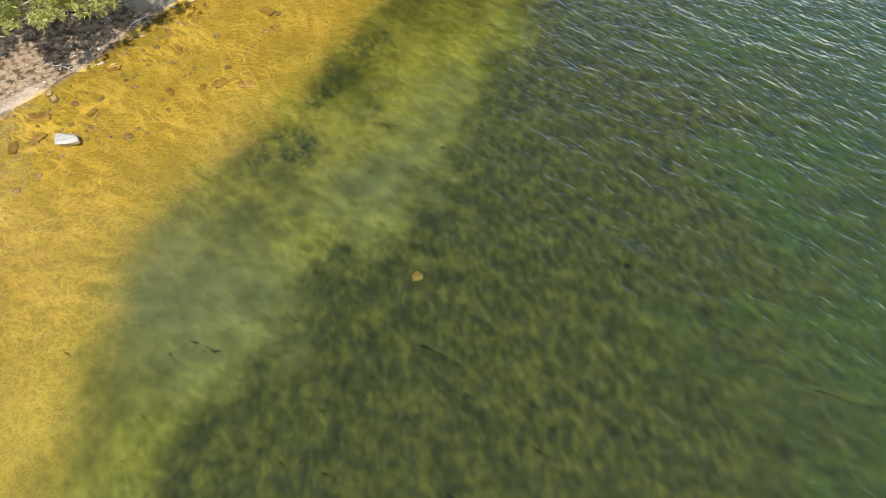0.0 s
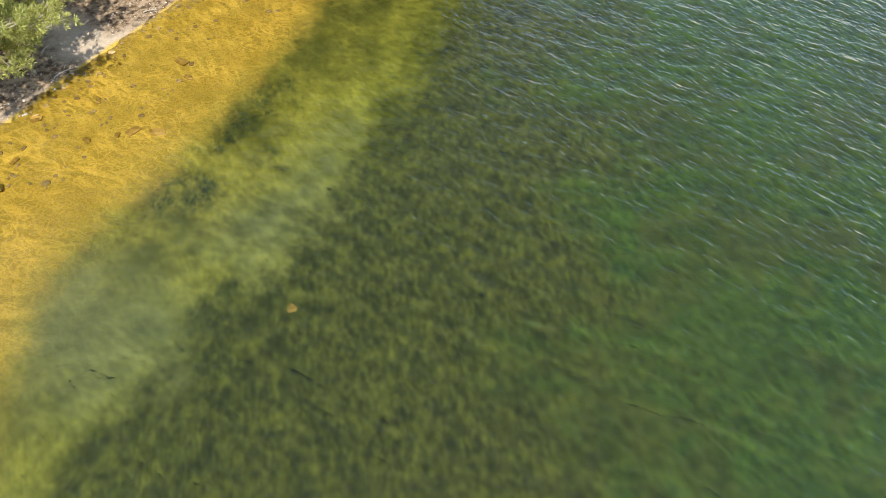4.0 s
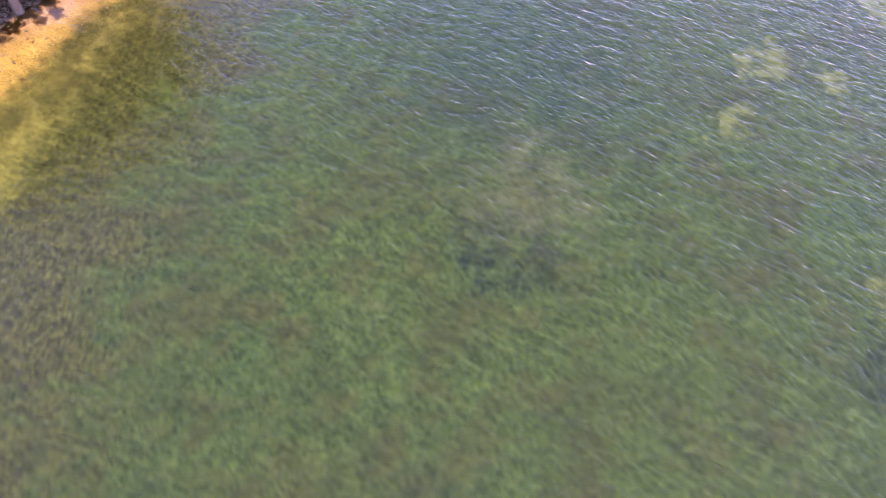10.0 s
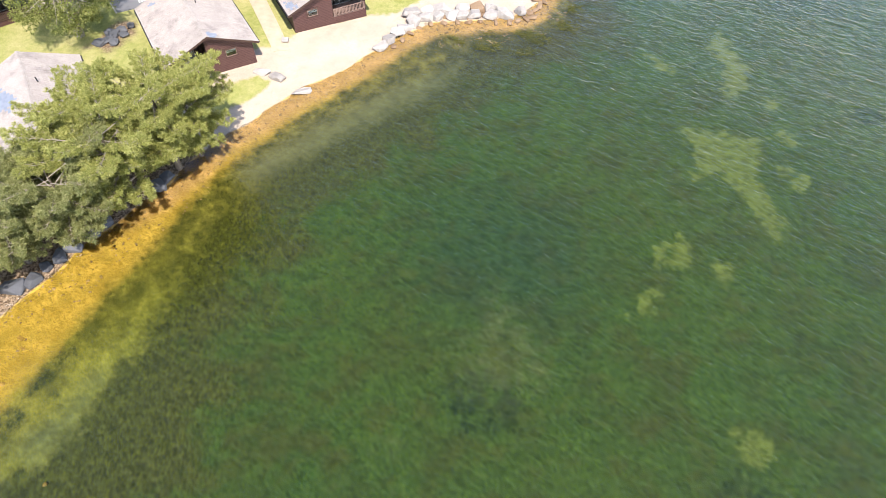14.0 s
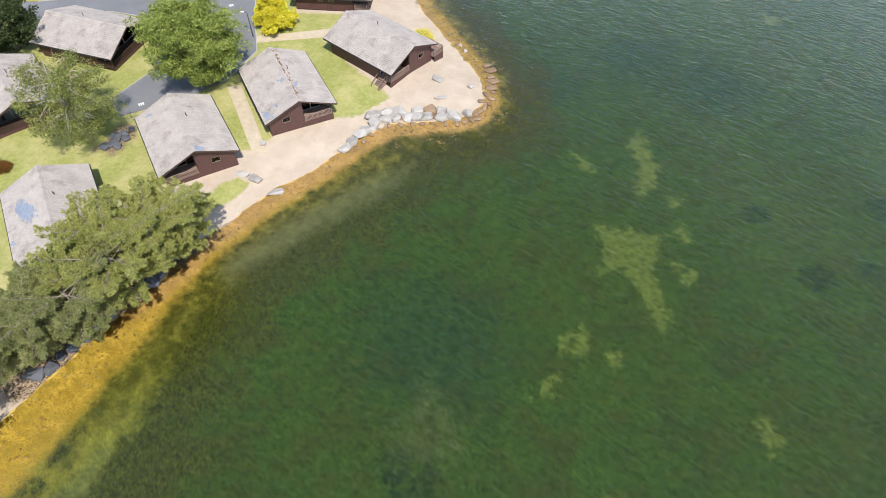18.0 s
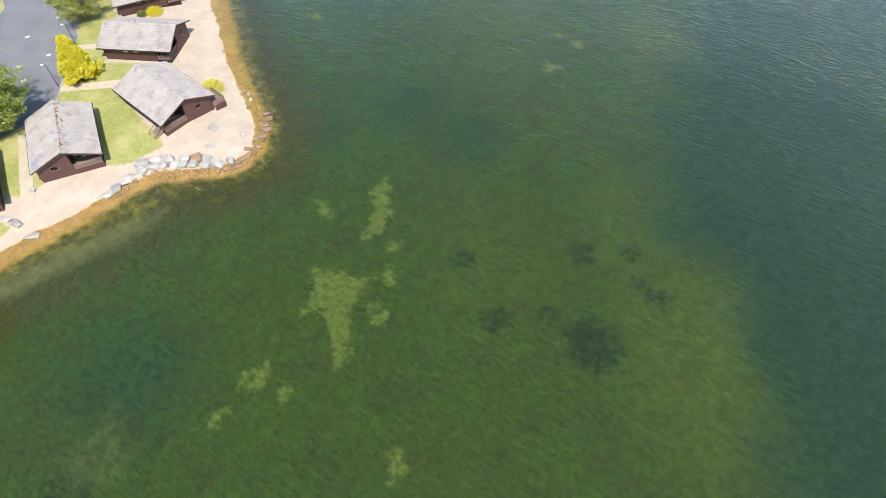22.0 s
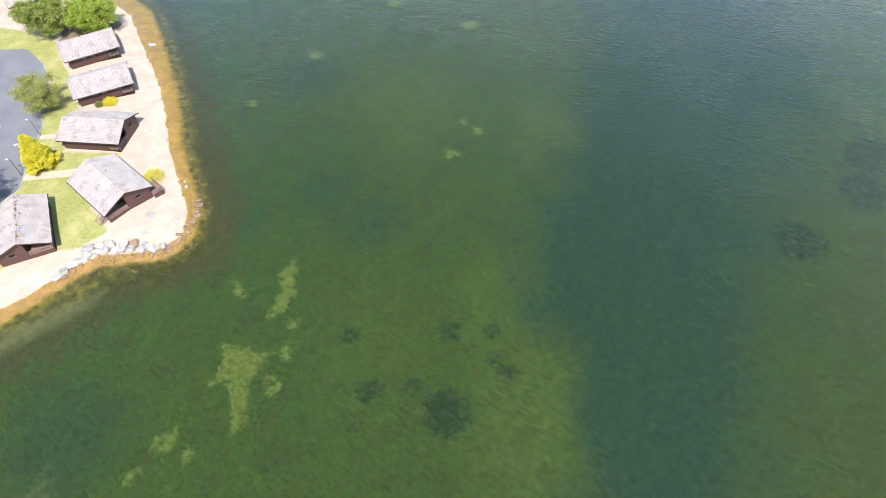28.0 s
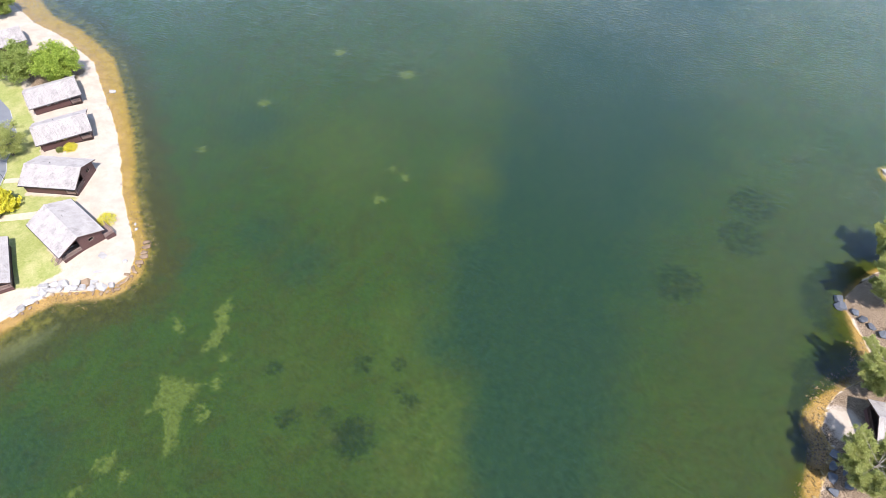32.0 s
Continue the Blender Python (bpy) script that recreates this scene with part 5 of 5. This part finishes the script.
tree(-29, 73.5, 1.0, 8.5, 8.5, DARKLEAF, BARK, "dark evergreen tree behind a lodge", "tree", "round", 360, 60, 0.2, 66, 0.1)
tree(-32, 66, 1.0, 8.0, 8.0, DARKLEAF, BARK, "dark evergreen tree behind a lodge", "tree", "round", 320, 60, 0.2, 67, 0.1)
tree(-26.5, 155, 1.0, 6.5, 7.5, BROAD, BARK, "green tree on the distant beach", "tree", "round", 240, 50, 0.26, 68, 0.1)
tree(7.0, 78.6, 1.0, 9.0, 5.4, GOLD, BARK, "bright golden conifer on a lawn corner", "conifer", "cone", 700, 110, 0.16, 69, 0.03, (0, 0), "conifer")
shrub(28.9, 75.6, 0.98, 2.0, 3.4, GOLD, "bright yellow shrub on the beach beside a lodge", 70)
shrub(13.6, 97.2, 1.0, 1.1, 2.8, GOLD, "low yellow shrub bed beside a lodge", 71)
shrub(11.6, 96.4, 1.0, 1.0, 1.5, BIRCH, "pale green low shrub beside a lodge", 72)
shrub(-22.4, 47.4, 1.0, 0.9, 2.2, GOLD, "pale yellow low shrub in a lawn bed", 73)
shrub(-21.2, 49.2, 1.0, 1.1, 1.7, RUST, "rust coloured round shrub in a lawn bed", 74)
shrub(-23.0, 50.0, 1.0, 1.3, 1.8, BROAD, "green round shrub in a lawn bed", 75)


# ---- rocks ----
def rock(x, y, z, sx, sy, sz, turn, material, label, seed, name="boulder", group=""):
    """An angular boulder: the hull of points strewn in a rounded box, with worn edges."""
    r = np.random.default_rng(seed)
    bm = bmesh.new()
    for _ in range(22):
        p = r.uniform(-1, 1, 3)
        p = p / max(np.abs(p).max(), 0.01) * r.uniform(0.82, 1.0)
        p[2] *= 1 - 0.25 * abs(p[0])
        if np.linalg.norm(p) > 1.32:
            p *= 1.32 / np.linalg.norm(p)
        bm.verts.new((p[0] * sx, p[1] * sy, p[2] * sz))
    bmesh.ops.convex_hull(bm, input=bm.verts[:])
    bmesh.ops.delete(bm, geom=[v for v in bm.verts if not v.link_faces], context="VERTS")
    bmesh.ops.dissolve_limit(bm, angle_limit=0.22, verts=bm.verts[:], edges=bm.edges[:])
    bmesh.ops.bevel(bm, geom=bm.edges[:], offset=min(sx, sy, sz) * 0.07, segments=1, affect="EDGES", clamp_overlap=True)
    bmesh.ops.rotate(bm, verts=bm.verts[:], matrix=Euler((r.uniform(-0.15, 0.15), r.uniform(-0.15, 0.15), radians(turn))).to_matrix())
    ob = part(name, bm, material)
    ob.location = (x, y, max(ground_z(x, y), -0.6) + z * 0.3 + sz * 0.35)
    return tagged(ob, label, "rock", group)


WALL = [(18.9, 52.9, 1.1, 0.6), (19.9, 54.2, 0.8, 0.6), (20.8, 55.4, 0.9, 0.7), (21.7, 56.6, 0.9, 0.7), (22.6, 57.6, 1.1, 0.7), (23.9, 58.4, 1.0, 0.6), (22.2, 58.9, 1.2, 0.7),
        (24.1, 59.6, 0.9, 0.6), (25.4, 58.5, 0.8, 0.6), (25.8, 59.7, 1.3, 0.7), (27.0, 58.6, 0.9, 0.6), (28.2, 58.6, 0.8, 0.5), (28.2, 59.7, 0.9, 0.6), (29.5, 58.8, 0.8, 0.6),
        (29.9, 59.9, 1.0, 0.7), (31.3, 58.7, 0.9, 0.6), (31.4, 59.8, 0.8, 0.5), (33.0, 58.9, 1.2, 0.7), (34.8, 59.3, 0.7, 0.5)]
for i, (x, y, a, b) in enumerate(WALL):
    rock(x, y, 0.30 if i % 2 else 0.36, a * 0.98, b * 1.1, 0.56, (i * 53) % 36 - 14 + (44 if i < 5 else 0), ROCK_BROWN if i in (14,) else ROCK, "pale grey boulder in the shore wall", 100 + i, "boulder", "boulders of the shore wall")
for i, (x, y, a, b) in enumerate(WALL[1:]):
    rock(x + 0.55, y - 0.95, 0.02, 0.34 + 0.12 * (i % 3), 0.28, 0.24, i * 71, ROCK_BROWN, "brown stone at the foot of the shore wall", 600 + i, "boulder", "stones at the foot of the wall")
EDGE = [(35.9, 59.4), (36.6, 60.0), (37.2, 60.9), (37.9, 61.6), (38.2, 62.6), (36.0, 58.6), (34.4, 58.0), (33.4, 57.7), (37.6, 63.6), (38.6, 64.2), (36.9, 62.0)]
for i, (x, y) in enumerate(EDGE):
    rock(x, y, 0.04, 0.42 + 0.15 * (i % 3), 0.32, 0.26, i * 37, ROCK_BROWN, "ochre stained boulder at the waterline", 140 + i, "boulder", "stones round the headland")
for i, (x, y, a) in enumerate([(38.4, 65.0, 0.9), (38.7, 66.4, 1.0), (38.6, 67.6, 0.8), (38.5, 68.9, 1.0), (38.2, 70.2, 0.8)]):
    rock(x, y, 0.06, a, 0.5, 0.32, 4 + i * 5, ROCK_BROWN, "flat brown boulder lying in shallow water", 160 + i, "boulder", "stones round the headland")
for i, (x, y, a, b, c) in enumerate([(31.0, 66.2, 0.9, 0.7, 0.22), (31.4, 62.4, 1.0, 0.35, 0.16), (35.6, 65.2, 0.5, 0.4, 0.35),  (35.2, 73.6, 0.4, 0.3, 0.3), (34.6, 75.0, 0.35, 0.3, 0.28)]):
    rock(x, y, 0.1, a, b, c, i * 40 + 150, ROCK, "pale grey stone lying on the beach sand", 180 + i, "stone")
for i, (x, y, a, b, turn) in enumerate([(7.2, 48.3, 0.95, 0.5, -14), (8.8, 47.7, 0.9, 0.6, -28), (11.4, 45.7, 1.1, 0.4, 20)]):
    rock(x, y, 0.1, a, b, 0.34, turn, ROCK, "long pale grey stone at the edge of the beach lawn", 195 + i, "stone")
for i, (x, y, a) in enumerate([(-7.6, 22.2, 1.0), (-6.4, 22.9, 0.8), (-5.2, 25.2, 0.75), (-4.4, 26.2, 0.8), (-3.4, 27.6, 1.0), (-2.6, 28.8, 0.7), (0.6, 32.6, 0.9), (1.2, 33.6, 0.7), (-5.8, 24.2, 0.6)]):
    rock(x - 0.3, y + 0.3, 0.25, a, a * 0.75, a * 0.6, i * 61, ROCK_DARK, "dark angular boulder below the shore pines", 200 + i, "boulder", "dark boulders under the pines")
for i, (x, y, a) in enumerate([(-8.6, 55.2, 0.7), (-9.2, 54.2, 0.8), (-8.2, 54.2, 0.6), (-9.6, 53.2, 0.7), (-8.8, 52.8, 0.6), (-10.4, 52.8, 0.7), (-9.9, 54.8, 0.6), (-8.0, 56.0, 0.5)]):
    rock(x, y, 0.1, a, a * 0.8, a * 0.5, i * 67, ROCK_DARK, "dark angular rock in a rockery beside the birch", 500 + i, "boulder", "rockery rocks beside the birch")
rock(-10.55, 12.15, 0.4, 0.34, 0.24, 0.22, 20, ROCK, "white-topped stone standing out of shallow water", 220, "stone")
FLAT = [(-6.1, 14.9, 0.3), (-6.9, 14.9, 0.28), (-7.4, 14.7, 0.18), (-8.3, 14.4, 0.2), (-11.7, 13.1, 0.34), (-11.5, 12.3, 0.3), (-8.4, 16.2, 0.16), (-6.0, 18.4, 0.3), (-10.2, 15.2, 0.25), (-10.3, 13.4, 0.2), (-12.0, 11.9, 0.26), (-5.6, 17.6, 0.2)]
for i, (x, y, a) in enumerate(FLAT):
    rock(x, y, 0.0, a, a * 0.55, 0.06, i * 47, STONE_WET, "flat ochre stone on the shallow lake bed", 230 + i, "stone", "flat stones under water")
rock(-0.65, 8.0, 0.0, 0.16, 0.14, 0.08, 10, STONE_WET, "single orange stone among dark weed", 250, "stone")
for i, (x, y, a) in enumerate([(172.6, 53.5, 1.1), (173.0, 55.2, 1.0), (174.6, 52.0, 0.9), (175.4, 50.4, 0.9), (176.2, 48.8, 0.8), (177.4, 47.0, 1.0), (179.0, 47.6, 0.9), (160.0, 25.4, 1.0), (158.8, 23.6, 0.9), (158.0, 21.8, 0.9), (160.6, 22.6, 0.9), (159.8, 20.6, 0.8), (157.2, 19.8, 0.8), (162.0, 24.6, 0.8)]):
    rock(x, y, 0.35, a, a * 0.8, a * 0.55, i * 71, ROCK_DARK, "dark angular boulder on the far shore", 260 + i, "boulder", "boulders of the far shore")
rock(198.4, 88.8, 0.2, 1.2, 1.5, 0.5, 15, ROCK, "white rock on a tiny gravel islet", 290, "boulder")
rock(15.4, 119.6, 0.3, 0.9, 0.6, 0.4, 10, ROCK, "pale stone at the beach edge", 291, "stone")


# ---- lamps ----
def street_lamp(x, y, high=3.9, arm=(-0.5, 0.1), z=1.0):
    ob = tagged(new("street_lamp"), "black post street lamp with pale flat head", "street lamp", "street lamps")
    ob.location = (x, y, z)
    v, f = tube([(0, 0, -0.1), (0, 0, 0.9), (0, 0, 0.95), (0, 0, high)], [0.075, 0.075, 0.05, 0.045], 10)
    mesh_fast("post", v, f, BLACK, ob)
    v, f = tube([(0, 0, high - 0.02), (arm[0] * 0.4, arm[1] * 0.4, high + 0.08), (arm[0], arm[1], high + 0.1)], [0.04, 0.035, 0.03], 8)
    mesh_fast("arm", v, f, BLACK, ob)
    bm = bmesh.new()
    bmesh.ops.create_uvsphere(bm, u_segments=14, v_segments=8, radius=1, matrix=Matrix.LocRotScale((arm[0] * 1.3, arm[1] * 1.3, high + 0.1), Euler((0, 0, math.atan2(arm[1], arm[0]))), (0.32, 0.16, 0.08)))
    part("lamp_head", bm, LAMP, ob)
    return ob


for x, y in [(-8.9, 69.3), (4.0, 76.1), (3.0, 87.2), (-24.4, 44.4)]:
    street_lamp(x, y)


# ---- floating water weed off the headland ----
r = np.random.default_rng(5)
REEDS = [(25.5, 55.2), (30, 52.4), (34.5, 51.4), (38.5, 53.2), (42, 57), (42.6, 61.5), (40.8, 61), (39, 57.6), (34, 56), (29, 56)]
qx, qy = r.uniform(25, 44, 5200), r.uniform(51, 63, 5200)
field = np.sin(qx * 1.3 + np.sin(qy * 0.9) * 1.5) + np.sin(qy * 1.7 + 0.6 * qx) + r.normal(size=qx.shape) * 0.5
keep = inside(qx, qy, REEDS) & (field > 0.55)
qx, qy = qx[keep], qy[keep]
v, f = leaf_cloud(np.stack([qx, qy, np.full(qx.shape, 0.0)], 1), np.full(qx.shape, 0.26), 6, 0.08, 6, 3.0, 0.05)
v[:, 2] = np.clip(v[:, 2] + 0.02, 0.004, 0.045)
tagged(mesh_fast("water_weed", v, f, REED), "olive water weed floating off the headland", "water weed", kind="stuff")


# ---- timber fence and drain boxes by the road ----
def fence(x, y, turn, long):
    ob = tagged(new("fence"), "short weathered timber screen fence beside the road", "fence")
    ob.matrix_world = pose(x, y, 1.0, 0, 0, turn)
    for s in (0, long / 2, long):
        part("post", boxes((s - 0.05, s + 0.05, -0.05, 0.05, -0.1, 1.3)), RAIL, ob)
    for zz in (0.35, 1.0):
        part("crossrail", boxes((0, long, -0.075, -0.05, zz, zz + 0.09)), RAIL, ob)
    n = int(long / 0.16)
    for i in range(n):
        part("slat", boxes((i * long / n + 0.015, (i + 1) * long / n - 0.015, 0.05, 0.075, 0.05, 1.2)), RAIL, ob)


fence(-12.4, 80.0, -20, 2.6)
fence(-10.0, 79.1, 60, 1.6)
tagged(part("drain_box", boxes((8.6, 9.3, 53.0, 53.6, 0.9, 1.12), bevel=0.02), CONCRETE), "grey concrete drain box beside the lodge", "drain box")


# ---- small stones on the lake bed along the shore ----
def pebbles(line, count, spread, sizes, material, label, seed):
    """Small faceted stones strewn along a shore line, out into the water."""
    r = np.random.default_rng(seed)
    line = np.array(line, float)
    legs = np.hypot(*np.diff(line, axis=0).T)
    at = r.uniform(0, legs.sum(), count)
    k = np.searchsorted(np.cumsum(legs), at)
    w = (at - np.concatenate([[0], np.cumsum(legs)])[k]) / legs[k]
    d = (line[k + 1] - line[k]) / legs[k][:, None]
    p = line[k] + (line[k + 1] - line[k]) * w[:, None] + np.stack([d[:, 1], -d[:, 0]], 1) * (spread[0] + (spread[1] - spread[0]) * r.random((count, 1)) ** 1.4)
    ring = np.array([(math.cos(a), math.sin(a)) for a in np.linspace(0, 2 * math.pi, 7)[:-1]])
    vs, fs = [], []
    for i in range(count):
        s = r.uniform(*sizes) * (0.6 + 0.9 * r.random() ** 3)
        ca, sa = math.cos(i * 1.7), math.sin(i * 1.7)
        rot = ring * r.uniform(0.75, 1.2, (6, 1)) * [s, s * r.uniform(0.5, 0.9)] @ np.array([[ca, sa], [-sa, ca]])
        z = ground_z(p[i, 0], p[i, 1])
        base = len(vs)
        for q, (grow, hh) in enumerate(((1.0, -0.3), (1.0, 0.2), (0.62, 0.42))):
            vs += [(p[i, 0] + a * grow, p[i, 1] + c * grow, z + s * hh * r.uniform(0.8, 1.1)) for a, c in rot]
        for q in (0, 6):
            fs += [(base + q + j, base + q + (j + 1) % 6, base + q + 6 + (j + 1) % 6, base + q + 6 + j) for j in range(6)]
        fs += [(base + 12, base + 13, base + 14, base + 15), (base + 12, base + 15, base + 16, base + 17)]
    ob = mesh_fast("pebbles", np.array(vs), np.array(fs), material)
    ob.data.shade_flat()
    return tagged(ob, label, "stones", kind="stuff")


PEBBLE = speckled("brown_pebbles", (0.16, 0.10, 0.04), (0.50, 0.36, 0.16), 1.5, 0.7, 0.3, 0.4, 14.0, per="island")
PEBBLE_GREY = speckled("pale_shore_pebbles", (0.22, 0.18, 0.14), (0.58, 0.52, 0.44), 1.5, 0.8, 0.25, 0.4, 14.0, per="island")
pebbles(WEST[3:11], 420, (0.2, 3.6), (0.05, 0.13), PEBBLE, "small ochre stones on the shallow bed under the pines", 301)
pebbles(WEST[3:11], 900, (-1.3, 0.35), (0.02, 0.06), PEBBLE_GREY, "pale pebbles and grit along the water's edge", 302)
pebbles(WEST[10:18], 420, (0.2, 2.4), (0.05, 0.13), PEBBLE, "small brown stones on the shallow bed off the beach", 303)
pebbles(WEST[17:26], 900, (0.1, 4.2), (0.06, 0.17), PEBBLE, "brown stones on the bed round the headland", 304)
pebbles(WEST[22:31], 700, (0.1, 4.5), (0.06, 0.16), PEBBLE, "brown stones on the shallow bed off the long beach", 305)
pebbles(EAST[2:13][::-1], 900, (0.0, 3.4), (0.08, 0.26), PEBBLE, "orange gravel on the bed along the far shore", 306)


# ---- dead twigs on the sand ----
def twig(x, y, long, turn, seed):
    r = np.random.default_rng(seed)
    ob = tagged(new("dead_branch"), "bleached dead pine branch lying on the sandy shore", "branch", "dead branches on the shore")
    ob.matrix_world = pose(x, y, ground_z(x, y) + 0.03, 0, 0, turn)
    main = [np.array([long * w, 0.08 * long * math.sin(4 * w), 0.02 + 0.05 * w]) for w in (0, 0.3, 0.6, 1.0)]
    v, f = tube(main, [0.028, 0.022, 0.016, 0.006], 6)
    mesh_fast("stem", v, f, BARK_PALE, ob)
    for i in range(6):
        a = main[1] * (1 - i / 7) + main[3] * (i / 7)
        e = a + np.array([0.22, 0.28 * (1 if i % 2 else -1), r.uniform(0, 0.12)]) * long * r.uniform(0.4, 0.9)
        v, f = tube([a, (a + e) / 2 + [0, 0, 0.02], e], [0.013, 0.009, 0.004], 5)
        mesh_fast("side_twig", v, f, BARK_PALE, ob)


for i, (x, y, long, turn) in enumerate([(-10.2, 17.2, 1.0, 40), (-9.2, 19.0, 0.8, 100), (-12.0, 15.2, 0.9, -20), (-7.0, 22.6, 0.7, 160), (-11.0, 18.4, 0.7, 70), (-8.0, 21.0, 0.6, 15)]):
    twig(x, y, long, turn, 400 + i)
